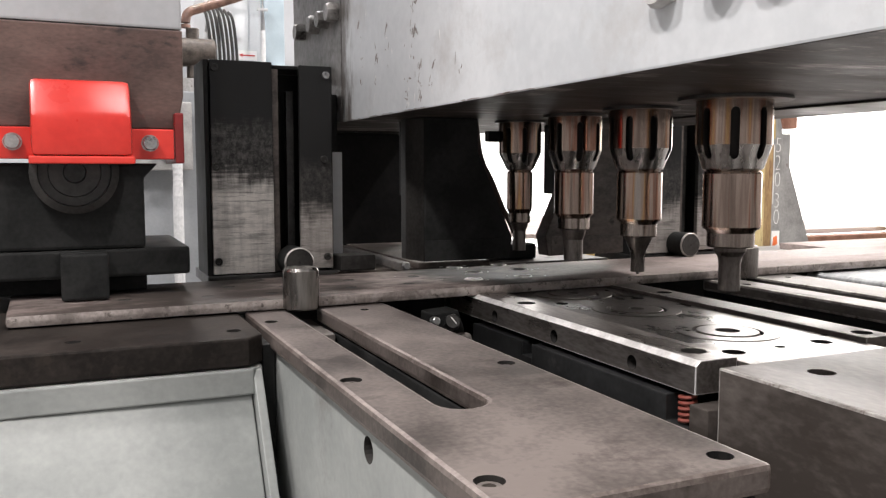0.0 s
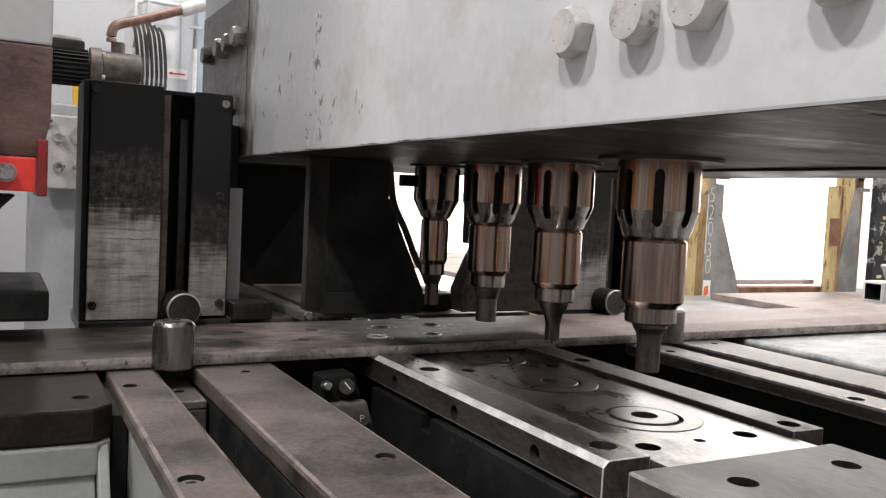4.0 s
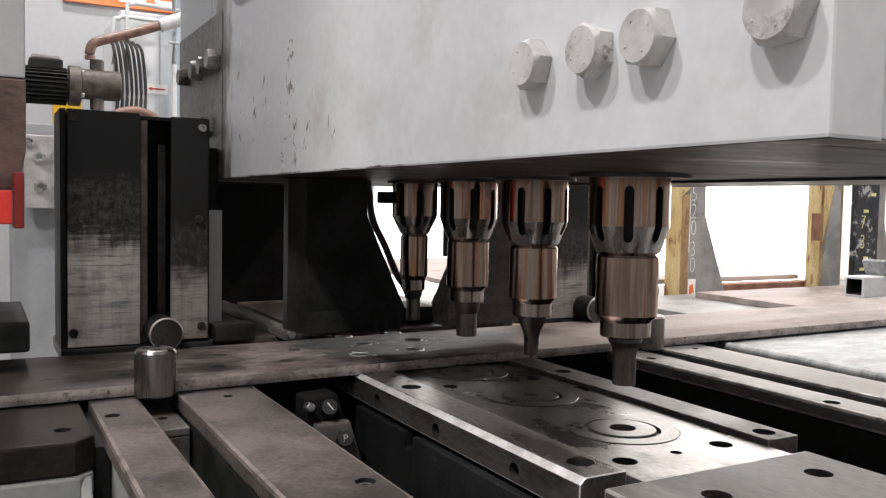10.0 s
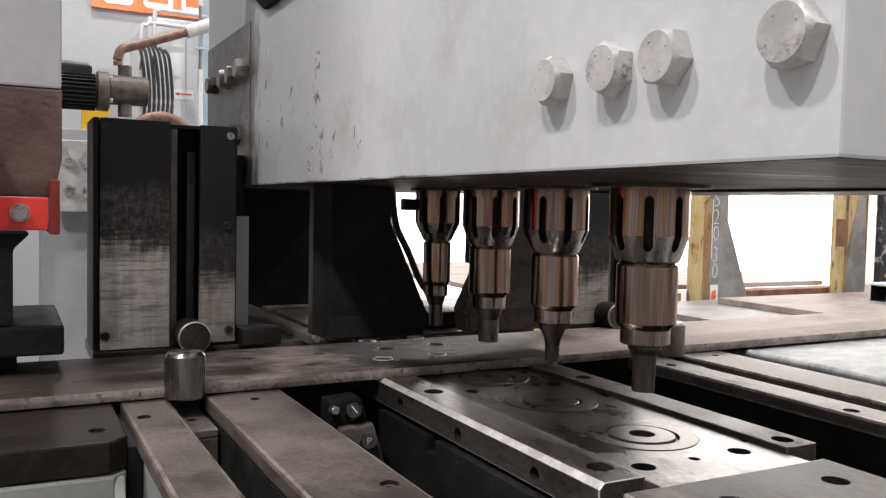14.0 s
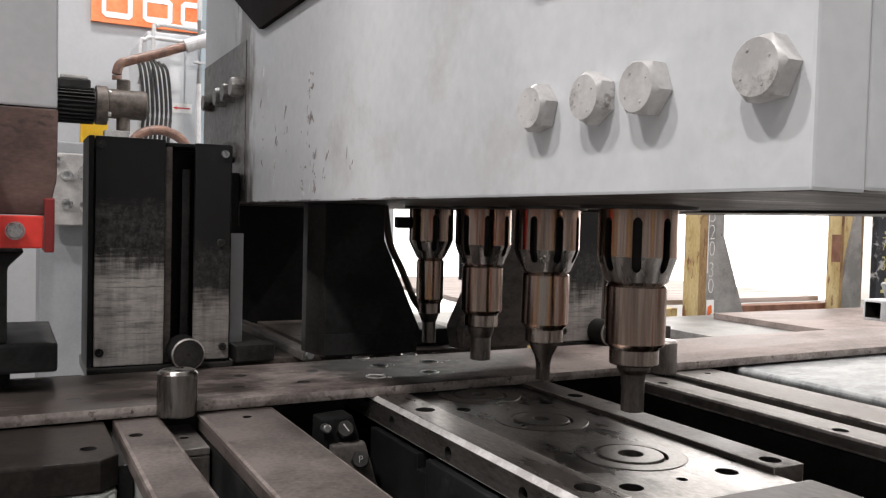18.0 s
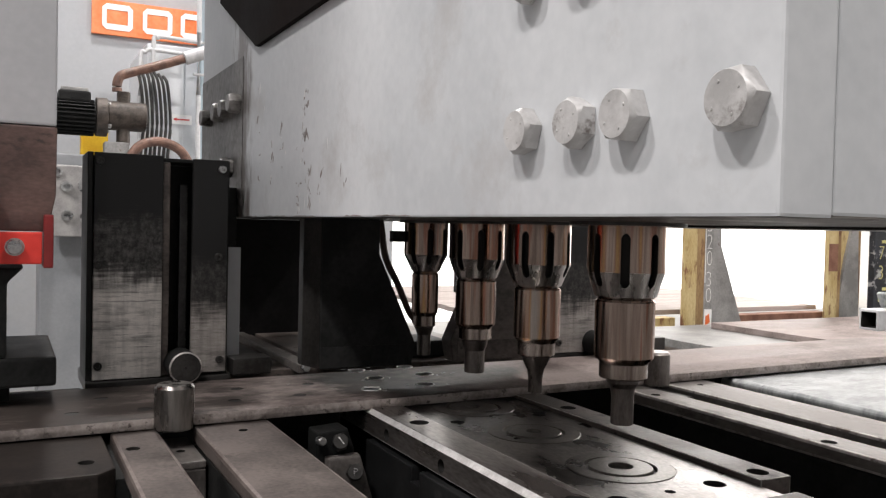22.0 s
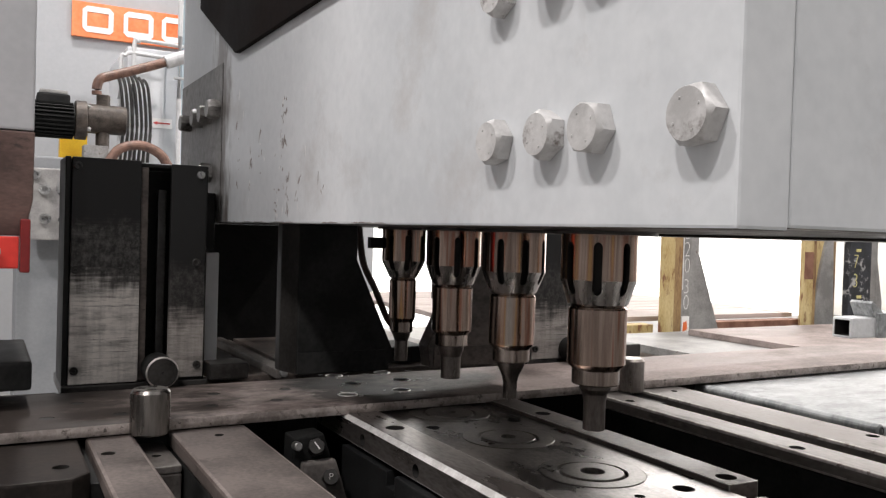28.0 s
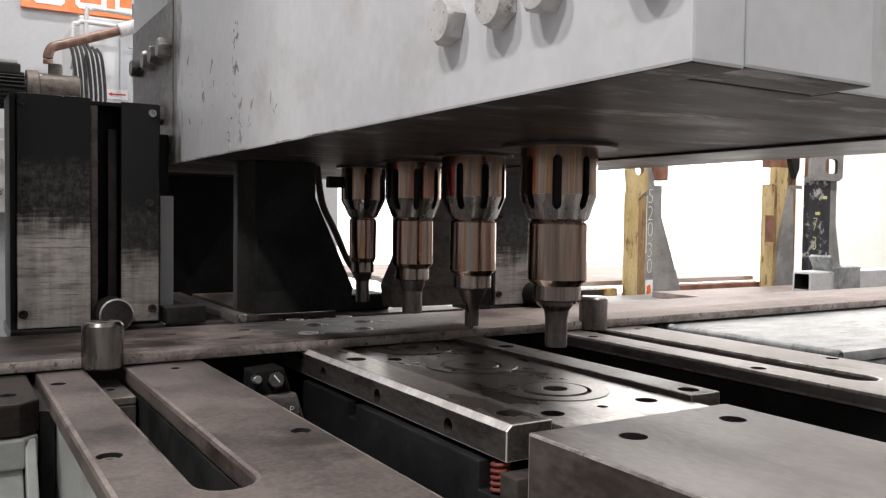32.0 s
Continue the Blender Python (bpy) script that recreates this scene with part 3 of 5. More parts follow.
def support_plate(dx, dy, parent, far=-0.325, near=-1.335, mat=None, rub=None):
    """A flat steel plate with a long open slot and a few bolt holes; the slot runs out at the far edge."""
    outline = [(-0.010, near), (0.262, near), (0.262, far - 0.012), (0.258, far - 0.004), (0.250, far), (0.137, far), (0.129, far - 0.003), (0.127, far - 0.010)]
    for k in range(9):
        a = -math.pi * k / 8
        outline.append((0.0965 + 0.0305 * math.cos(a), -1.035 + 0.0305 * math.sin(a)))
    outline += [(0.066, far - 0.008), (0.062, far), (0.004, far), (-0.006, far - 0.004), (-0.010, far - 0.014)]
    bm = prism([(x + dx, y + dy) for x, y in outline], -0.028, 0.0, 0.006, axis="z")
    plate = rub_edges(part("top_plate", bm, mat or WEAR_PLATE, parent, "scuffed steel wear plate"), rub or RUBBED_BROWN)
    holes = bmesh.new()
    for x, y, r in ((0.012, -0.456, 0.011), (0.012, -0.898, 0.014), (0.233, -0.893, 0.0125), (0.20, -0.40, 0.008), (0.233, -1.30, 0.0125), (0.012, -1.27, 0.014)):
        merge(holes, lathe([(r, -0.02), (r, 0.0), (r * 1.15, 0.01)], (x + dx, y + dy, 0), 20))
    cut(plate, holes)
    for x, y, r in ((0.012, -0.456, 0.011), (0.012, -0.898, 0.014), (0.233, -0.893, 0.0125), (0.012, -1.27, 0.014)):
        head = lathe([(r * 0.93, -0.018), (r * 0.93, -0.007), (r * 0.80, -0.0045), (r * 0.45, -0.0045), (r * 0.42, -0.010), (0, -0.010)], (x + dx, y + dy, 0), 20)
        smooth(part("screw", head, BLOCK_STEEL, plate, "sunk socket screw"))
    return plate


support_plate(0, 0, finger)
base = part("base", prism([(-1.33, -0.95), (-0.33, -0.95), (-0.33, -0.03), (-1.33, -0.03)], 0.0, 0.066, 0.004, axis="x"), BASE_PAINT, finger, "grey painted base wall")
bore = bmesh.new()
merge(bore, rod((-0.05, -0.996, -0.057), (0.04, -0.996, -0.057), 0.016))
merge(bore, rod((-0.05, -1.19, -0.12), (0.04, -1.19, -0.12), 0.016))
cut(base, bore)
# black instead of base paint, so the inside of the slot reads as shade
part("base", prism([(-1.33, -0.95), (-0.34, -0.95), (-0.34, -0.03), (-1.33, -0.03)], 0.130, 0.25, 0.004, axis="x"), BLACK_CAST, finger, "base wall beside the slot, black put in for shade")
part("base", box(0.066, 0.13, -1.33, -1.08, -0.95, -0.03, 0.003), BASE_PAINT, finger)
part("slot_block", box(0.068, 0.1255, -0.46, -0.29, -0.25, -0.043, 0.003), RAIL_STEEL, finger, "grey steel block in the slot")
low = part("slot_block", box(0.068, 0.1255, -0.459, -0.29, -0.042, -0.030, 0.002), RAIL_STEEL, finger)
cut(low, lathe([(0.008, -0.042), (0.008, 0.02)], (0.098, -0.385, 0), 16))


def stop_pin(x, y, label, top=0.079, bottom=0.002, r=0.0335, mat=None):
    pin = thing("stop_pin", label, "pin", "stop pins", at=(x, y, bottom))
    smooth(part("body", lathe([(r - 0.002, bottom), (r, bottom + 0.003), (r, top - 0.005), (r - 0.004, top), (r - 0.006, top + 0.0008), (0, top + 0.0008)], (x, y, 0), 48), mat or PIN_STEEL, pin))
    return pin


stop_pin(0.092, -0.352, "round bright steel stop pin standing in the table slot")

# slab and painted frame at the outer side
side = thing("side_table", "steel slab, darkened for shade, on a pale painted machine frame", "side table", at=(-0.5, -0.3, -0.95))
top = part("slab", prism([(-1.6, 0.1), (-1.6, -0.545), (-0.05, -0.575), (-0.023, -0.548), (-0.023, 0.1)], -0.047, -0.001, 0.004, axis="z"), SLAB_STEEL, side, "brown steel slab with shade put into its colour")
holes = bmesh.new()
for x, y in ((-0.06, -0.506), (-0.30, -0.50), (-0.55, -0.5)):
    merge(holes, lathe([(0.012, -0.012), (0.012, 0.01)], (x, y, 0), 20))
cut(top, holes)
part("ledge", prism([(-1.6, 0.1), (-1.6, -0.552), (-0.045, -0.582), (-0.026, -0.56), (-0.026, 0.1)], -0.090, -0.049, 0.003, axis="z"), BASE_PAINT, side, "pale painted ledge")
part("panel", prism([(-0.572, -0.091), (-0.50, -0.091), (-0.50, -0.95), (-1.02, -0.95), (-0.90, -0.62)], -1.6, -0.046, 0.003, axis="x"), BASE_PAINT, side, "sloping pale painted front panel")
part("corner_plate", prism([(-0.575, -0.052), (-0.50, -0.052), (-0.50, -0.95), (-1.05, -0.95), (-0.93, -0.62)], -0.044, -0.030, 0.002, axis="x"), BASE_PAINT, side, "pale gusset plate")

# ---- workpiece ----
PLATE_TURN = pose(0, -0.350, 0, 0, 0, 1.1)


def plate_hole(x, y, r):
    return lathe([(r, -0.02), (r, 0.05)], (x, y, 0), 24)


# paler than the bar: worn rolled edge plus the light falling on it
BAR_EDGE = material("rolled_bar_edge", (0.17, 0.145, 0.133), (0.40, 0.355, 0.33), 0.55, 0.1, 22, 160, 0.5, spots=(0.10, 0.085, 0.076), spot_at=0.56, spot_scale=60, shine_level=0.4)
sheet = thing("steel_workpiece", "long flat steel bar with mill scale and punched holes", "steel plate", at=(1.0, -0.16, 0))
# first streak paints the column's shade and oil on the left; second is oil
flat = part("bar", box(-0.40, 6.0, 0, 0.315, 0.001, 0.023, 0.0095, turn=PLATE_TURN), streaked(streaked(MILL_SCALE.copy(), -1.05, 0.80, (0.036, 0.029, 0.0255), (6, 12, 1), 0), -0.47, 0.30, (0.022, 0.0175, 0.0155), (9, 14, 1), 0), sheet)
OLD_HOLES = [(-0.065, -0.271), (-0.006, -0.156), (0.054, -0.276), (0.219, -0.261), (0.348, -0.255), (-0.168, -0.142), (-0.21, -0.25), (0.10, -0.19), (0.25, -0.15), (0.40, -0.15)]
NEW_HOLES = [(0.558, -0.028), (0.684, -0.020), (0.558, -0.136), (0.684, -0.128), (0.502, -0.248), (0.629, -0.241)]
holes = bmesh.new()
for x, y in OLD_HOLES + NEW_HOLES:
    merge(holes, plate_hole(x, y, 0.0125 if (x, y) in OLD_HOLES else 0.0172))
flat.data.materials.append(BAR_EDGE)
for face in flat.data.polygons:
    if face.normal.y < -0.3:
        face.material_index = 1
cut(flat, holes)
smooth(flat, 40)
for x, y in OLD_HOLES + NEW_HOLES:
    r = 0.0125 if (x, y) in OLD_HOLES else 0.0172
    # black liner with a closed bottom, added to keep the bore in shade
    smooth(part("bore", lathe([(r - 0.0002, 0.0225), (r - 0.0006, 0.002), (0, 0.002)], (x, y, 0), 24), HOLE_SHADE, flat, "punched bore with a black liner for its shade"))
rng = random.Random(31)
for x, y in NEW_HOLES:
    rim = lathe([(0.0170, 0.0226), (0.0208, 0.0229), (0.0200, 0.0240), (0.0176, 0.0244), (0.0170, 0.0226)], (x, y, 0), 24)
    for v in rim.verts:
        if v.co.z > 0.0228:
            out = Vector((v.co.x - x, v.co.y - y, 0))
            v.co += out * rng.uniform(-0.03, 0.05)
            v.co.z += rng.uniform(-0.0004, 0.0002)
    smooth(part("punched_rim", rim, POLISHED_LIT_EDGE, flat, "bright freshly punched hole rim"))
    for k in range(3):
        a, far, w = rng.uniform(0, 6.28), rng.uniform(0.030, 0.058), rng.uniform(0.004, 0.010)
        fleck = box(-w / 2, w / 2, -0.0009, 0.0009, 0.0231, 0.0238, 0, turn=pose(x + far * math.cos(a), y + far * 0.6 * math.sin(a), 0, 0, 0, rng.uniform(-60, 60)))
        part("burr_chip", fleck, POLISHED_LIT_EDGE, flat, "tiny bright burr chip")
for x, y, w, a in ((0.596, -0.004, 0.016, 0.5), (0.578, -0.113, 0.012, 0.2), (0.59, -0.126, 0.02, -0.9), (0.526, -0.26, 0.014, -0.8), (0.515, -0.232, 0.022, 0.1), (0.756, -0.018, 0.016, -0.7), (0.752, -0.137, 0.018, 0.6), (0.43, -0.22, 0.02, -0.6), (0.36, -0.14, 0.016, 0.9)):
    scratch = box(-w / 2, w / 2, -0.0007, 0.0007, 0.0231, 0.0235, 0, turn=pose(x, y, 0, 0, 0, math.degrees(a)))
    part("scribe_mark", scratch, EDGE_STEEL, flat, "short bright scribed line")
# ledge and bed are black to hold the shade below the bar
under = thing("shadowed_ledge", "ledge below the bar between the tables, blackened for shade", "ledge", at=(0.7, -0.1, -0.1))
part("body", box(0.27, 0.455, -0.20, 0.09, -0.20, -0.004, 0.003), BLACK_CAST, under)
bed = thing("machine_bed", "machine bed below the plate and tables, blackened for shade", "machine bed", at=(0.1, -0.1, -0.95))
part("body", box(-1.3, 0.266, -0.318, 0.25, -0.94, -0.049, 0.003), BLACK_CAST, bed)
# added filler: its black stands in for the shade of the narrow gap
part("gap_bar", box(-0.0225, -0.002, -0.545, -0.02, -0.94, -0.020, 0.002), BLACK_CAST, bed, "black filler added for the shade in the gap beside the slab")

# ---- table right of the dies ----
rail = thing("slotted_support_table", "steel support table with bolt holes and a long dark slot", "support table", at=(1.22, -0.8, -0.95))
support_plate(1.101, 0.036, rail, far=-0.33, near=-1.45, mat=RAIL_STEEL, rub=EDGE_STEEL)
# this wall is black so the void beside the dies stays in shade
part("base", box(1.096, 1.165, -1.38, -0.3, -0.95, -0.03, 0.003), BLACK_CAST, rail, "base wall blackened for the shaded void")
part("base", box(1.232, 1.36, -1.38, -0.3, -0.95, -0.03, 0.003), DARK_STEEL, rail)
part("base", box(1.165, 1.232, -1.38, -1.06, -0.95, -0.03, 0.003), DARK_STEEL, rail)
part("slot_block", box(1.172, 1.226, -0.42, -0.26, -0.25, -0.012, 0.003), DARK_STEEL, rail)
stop_pin(1.192, -0.328, "round dark steel stop pin between the table and the plate", mat=PUNCH_STEEL)

sheet_table = thing("galvanised_table", "bright scuffed galvanised sheet table with a rolled edge", "table", at=(2.0, -0.7, -0.95))
smooth(part("top", box(1.45, 3.4, -0.80, -0.28, -0.030, -0.004, 0.010), GALVANISED, sheet_table))
part("skirt", box(1.47, 3.38, -0.795, -0.780, -0.30, -0.031, 0.003), GALVANISED, sheet_table, "pale sheet skirt")
smooth(part("rolled_edge", rod((1.447, -0.33, -0.014), (1.447, -0.80, -0.014), 0.0145, 20, 0.003), GALVANISED, sheet_table, "rolled tube edge"))
cut(bpy.data.objects["rolled_edge"], rod((1.447, -0.83, -0.014), (1.447, -0.70, -0.014), 0.0085))
part("leg", box(1.46, 1.50, -0.45, -0.41, -0.95, -0.03), GALVANISED, sheet_table)
part("leg", box(1.46, 1.50, -0.775, -0.735, -0.95, -0.031), GALVANISED, sheet_table)
part("leg", box(3.3, 3.34, -0.775, -0.735, -0.95, -0.031), GALVANISED, sheet_table)
part("leg", box(3.3, 3.34, -0.35, -0.31, -0.95, -0.03), GALVANISED, sheet_table)


# ---- guide posts that stand behind the plate ----
def guide_post(x, roller, mirror=1, cover=None):
    g = thing("roller_guide", "tall black steel guide box with front plates worn bright", "guide", "roller guides", at=(x, 0.08, 0.0))

    def bx(a, b, y0, y1, z0, z1, bevel=0.002):
        a, b = sorted((x + mirror * a, x + mirror * b))
        return box(a, b, y0, y1, z0, z1, bevel)

    wide = part("front_plate", bx(-0.133, 0.002, 0.0, 0.014, 0.030, 0.497, 0.002), cover or COVER_WORN, g, "black front plate worn to bare steel")
    narrow = part("front_plate", bx(0.063, 0.138, 0.0, 0.014, 0.034, 0.494, 0.002), COVER_HALF_WORN, g, "narrow black front plate worn to bare steel")
    part("side_plate", bx(-0.145, -0.134, 0.010, 0.15, 0.012, 0.498), BLACK_PAINT, g)
    part("side_plate", bx(0.132, 0.144, 0.016, 0.15, 0.012, 0.494), BLACK_PAINT, g)
    inner = part("inner_rail", bx(0.003, 0.018, 0.012, 0.11, 0.03, 0.484), SHOE_STEEL, g, "dark steel inner rail with bolt heads")
    part("back_plate", bx(-0.133, 0.131, 0.12, 0.14, 0.012, 0.484), BLACK_PAINT, g)
    part("top_plate", bx(-0.133, 0.131, 0.016, 0.14, 0.485, 0.493), BLACK_PAINT, g)
    part("inner_bar", bx(0.045, 0.062, 0.05, 0.075, 0.05, 0.44), DARK_STEEL, g, "grey steel bar inside the gap")
    part("foot", bx(-0.146, 0.15, 0.002, 0.2, 0.004, 0.028, 0.004), DARK_STEEL, g, "oily steel foot plate")
    for sx, sz in ((-0.123, 0.479), (-0.124, 0.266), (-0.123, 0.059), (0.124, 0.474), (0.118, 0.284), (0.124, 0.061)):
        socket_screw((x + mirror * sx, 0.001, sz), 0.0085, (0, -1, 0), wide if sx < 0 else narrow, ZINC if (sx > 0 and sz > 0.4) else DARK_STEEL)
    for z in (0.12, 0.2, 0.29, 0.37):
        part("screw", lathe([(0.006, 0), (0.006, 0.005), (0.004, 0.006)], (x + mirror * 0.0182, 0.045, z), 12, Vector((mirror, 0, 0)).to_track_quat("Z", "Y").to_matrix().to_4x4()), BLACK_PAINT, inner)
    back = Vector((0, 1, 0)).to_track_quat("Z", "Y").to_matrix().to_4x4()
    r = part("roller", lathe([(0.0305, 0), (0.033, 0.0025), (0.033, 0.075), (0.031, 0.077)], (x + roller, -0.062, 0.0560), 40, back), BLACK_CAST, g, "round dark roller lying on the plate")
    smooth(r)
    rim = part("roller_rim", lathe([(0.0303, 0.0), (0.0310, -0.0003), (0.0332, 0.0020), (0.0332, 0.004), (0.0303, 0.004), (0.0303, 0.0)], (x + roller, -0.0625, 0.0560), 40, back), EDGE_STEEL, r, "rubbed bright roller rim")
    smooth(rim)
    face = part("roller_face", lathe([(0.0300, 0), (0.0300, 0.0015)], (x + roller, -0.0635, 0.0560), 32, back), DARK_STEEL, r, "dark turned roller face")
    cut(face, rod((x + roller, -0.08, 0.056), (x + roller, -0.0628, 0.056), 0.0028))
    part("side_arm", bx(0.15, 0.235, -0.02, 0.05, 0.026, 0.062, 0.004), DARK_STEEL, g, "dark clamp arm beside the guide")
    return g


guide_post(0.123, 0.042)
guide_post(1.268, -0.011, cover=COVER_HALF_WORN)

# pale strip and dark well behind the guide
post = thing("pale_upright", "pale grey painted upright strip behind the guide", "upright", at=(0.305, 0.16, 0.02))
part("strip", box(0.284, 0.313, 0.09, 0.104, 0.02, 0.303, 0.002), CABINET, post)
part("box", box(0.268, 0.302, 0.09, 0.25, 0.304, 0.44, 0.003), BLACK_PAINT, post, "black block over the strip")
# black walls and sump floor stand in for deep shade behind and below
rear = thing("rear_machine_frame", "rear frame of the machine below the beam, shade put in as black", "machine frame", at=(0.67, 0.7, -0.95))
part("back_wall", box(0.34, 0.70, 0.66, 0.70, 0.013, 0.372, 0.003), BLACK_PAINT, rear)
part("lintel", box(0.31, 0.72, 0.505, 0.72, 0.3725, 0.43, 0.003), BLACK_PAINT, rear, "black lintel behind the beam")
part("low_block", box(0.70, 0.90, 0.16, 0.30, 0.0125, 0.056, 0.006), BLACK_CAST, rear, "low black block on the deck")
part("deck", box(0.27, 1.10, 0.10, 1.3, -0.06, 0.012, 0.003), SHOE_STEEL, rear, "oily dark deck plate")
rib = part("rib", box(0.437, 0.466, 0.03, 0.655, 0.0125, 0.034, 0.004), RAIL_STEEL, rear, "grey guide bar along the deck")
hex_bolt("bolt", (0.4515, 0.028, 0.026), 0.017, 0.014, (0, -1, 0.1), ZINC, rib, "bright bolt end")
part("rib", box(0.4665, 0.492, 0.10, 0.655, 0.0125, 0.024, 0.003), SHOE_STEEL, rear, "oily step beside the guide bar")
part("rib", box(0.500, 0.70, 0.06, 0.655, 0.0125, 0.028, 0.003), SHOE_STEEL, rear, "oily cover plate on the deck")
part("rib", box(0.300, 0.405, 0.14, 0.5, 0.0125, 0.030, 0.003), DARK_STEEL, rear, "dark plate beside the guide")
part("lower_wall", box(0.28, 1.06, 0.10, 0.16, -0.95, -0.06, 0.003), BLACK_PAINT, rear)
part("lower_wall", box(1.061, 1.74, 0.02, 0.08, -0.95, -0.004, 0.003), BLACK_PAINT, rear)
part("lower_wall", box(0.86, 1.095, -1.9, 0.09, -0.92, -0.82, 0.003), BLACK_CAST, rear, "sump floor blackened for the shaded void")
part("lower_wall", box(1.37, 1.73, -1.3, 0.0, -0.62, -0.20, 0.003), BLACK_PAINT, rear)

# ---- red guarded clamp at the outer side ----
clamp = thing("red_clamp_unit", "red painted clamp cap on a black casting under a brown column", "clamp", at=(-0.3, -0.2, 0.0))
smooth(part("cap", prism([(-0.288, 0.284), (-0.285, 0.352), (-0.255, 0.417), (-0.20, 0.417), (-0.20, 0.284)], -0.352, -0.190, 0.010, axis="x"), RED, clamp, "bright red gloss cap"))
red_bar = part("flange", box(-0.46, -0.112, -0.222, -0.202, 0.279, 0.335, 0.003), RED, clamp, "red flange bar with two bolts")
part("cap_lip", box(-0.357, -0.186, -0.286, -0.224, 0.270, 0.2835, 0.003), RED, clamp, "red lower lip")
part("end_plate", box(-0.110, -0.094, -0.222, -0.05, 0.272, 0.366, 0.003), DARK_RED, clamp, "dark red end plate")
for x in (-0.383, -0.155):
    hex_bolt("bolt", (x, -0.2225, 0.309), 0.025, 0.012, (0, -1, 0), ZINC, red_bar, "grey hexagon bolt", washer=0.002)
part("casting", prism([(-0.44, 0.114), (-0.166, 0.114), (-0.166, 0.245), (-0.14, 0.272), (-0.42, 0.272), (-0.44, 0.245)], -0.20, -0.02, 0.006), BLACK_CAST, clamp, "black clamp casting")
smooth(part("collar", lathe([(0.02, 0), (0.075, 0), (0.075, 0.02), (0.062, 0.024), (0.060, 0.012), (0.045, 0.012), (0.043, 0.020), (0.02, 0.020), (0.018, 0.006), (0, 0.006)], (-0.285, -0.201, 0.255), 32, pose(0, 0, 0, 90, 0, 0)), DARK_STEEL, clamp, "dark round collar"))
part("foot", box(-0.55, -0.086, -0.20, 0.12, 0.060, 0.113, 0.006), BLACK_CAST, clamp, "black foot block")
part("foot", box(-0.55, -0.16, -0.13, 0.12, 0.024, 0.059, 0.004), BLACK_CAST, clamp)
part("nut_block", box(-0.315, -0.235, -0.25, -0.201, 0.026, 0.110, 0.005), BLACK_CAST, clamp)
twin = thing("red_clamp_plate", "narrow red painted clamp plate fixed to the far guide", "clamp", at=(1.42, 0.1, 0.14))
part("plate", box(1.4125, 1.436, 0.05, 0.14, 0.14, 0.39, 0.004), RED, twin)
column = thing("clamp_column", "grey painted column with a brown primer lower half", "column", at=(-0.5, -0.1, 0.3))
part("lower_half", prism([(-1.1, 0.336), (-0.103, 0.336), (-0.090, 0.40), (-0.089, 0.521), (-1.1, 0.521)], -0.199, 0.25, 0.003), BROWN, column, "brown stained lower half")
# its unseen top is carried up to block lamp light from the tables
part("upper_half", box(-1.1, -0.090, -0.198, 0.40, 0.523, 3.2, 0.004), COLUMN_PAINT, column, "grey painted upper half")


# ---- punching head: beam, tools, hold-downs ----
CHIP = material("bare_chip", (0.15, 0.125, 0.115), (0.31, 0.275, 0.26), 0.5, 0, 60, 200, 0.2)
LIGHT_CHIP = material("scraped_light_paint", (0.66, 0.66, 0.66), (0.76, 0.76, 0.76), 0.5, 0, 60, 200, 0.2)
PALE_CHIP = material("pale_chip", (0.30, 0.275, 0.26), (0.44, 0.42, 0.41), 0.5, 0, 60, 200, 0.2)
beam = thing("punch_beam", "large scuffed grey painted steel beam carrying the punches", "machine beam", at=(0.6, -0.6, 0.37))
BX, BNEAR = 0.305, -1.435
SIDE_PAINT = streaked(BEAM_PAINT.copy(), 0.672, 0.17, (0.085, 0.07, 0.06), (1, 26, 7))
face_plate = coat_below(part("side_plate", box(BX, BX + 0.055, BNEAR, 0.50, 0.372, 1.6, 0.003), SIDE_PAINT, beam, "scuffed light grey side plate with scratches"), DARK_UNDERSIDE)
coat_below(part("end_plate", box(BX + 0.057, BX + 0.215, BNEAR + 0.002, BNEAR + 0.06, 0.374, 1.6, 0.003), BEAM_PAINT, beam, "grey front end plate"), DARK_UNDERSIDE)
coat_below(part("side_plate", box(BX + 0.218, 1.03, BNEAR + 0.035, BNEAR + 0.09, 0.374, 1.6, 0.003), BEAM_PAINT, beam, "grey front end plate"), DARK_UNDERSIDE)
part("bottom_plate", box(BX + 0.057, 1.02, BNEAR + 0.062, 0.5, 0.374, 0.40, 0.002), DARK_UNDERSIDE, beam, "dark mottled steel underside")
part("side_plate", box(1.0, 1.05, BNEAR + 0.03, 0.5, 0.40, 1.6, 0.003), BEAM_PAINT, beam)
part("lower_flange", box(0.90, 1.10, BNEAR + 0.12, -0.05, 0.3695, 0.3735, 0.001), DARK_STEEL, beam, "dark lower flange")
bearing = part("bearing_plate", box(BX - 0.0015, BX - 0.0002, 0.06, 0.50, 0.40, 0.735, 0.0004), DIRTY_PAINT, beam, "greasy blackened plate")
part("top_plate", box(BX, 1.05, BNEAR, 0.50, 1.6005, 1.63, 0.003), BEAM_PAINT, beam)
part("back_plate", box(BX + 0.057, 1.0, 0.44, 0.50, 0.402, 1.6, 0.002), BEAM_PAINT, beam)
for y, r in ((-0.838, 0.088), (-0.60, 0.070), (-0.381, 0.066), (-0.15, 0.060)):
    smooth(part("tool_flange", lathe([(r, 0.3685), (r, 0.3735)], (0.67, y, 0), 40), DARK_STEEL, beam, "round dark tool flange"))
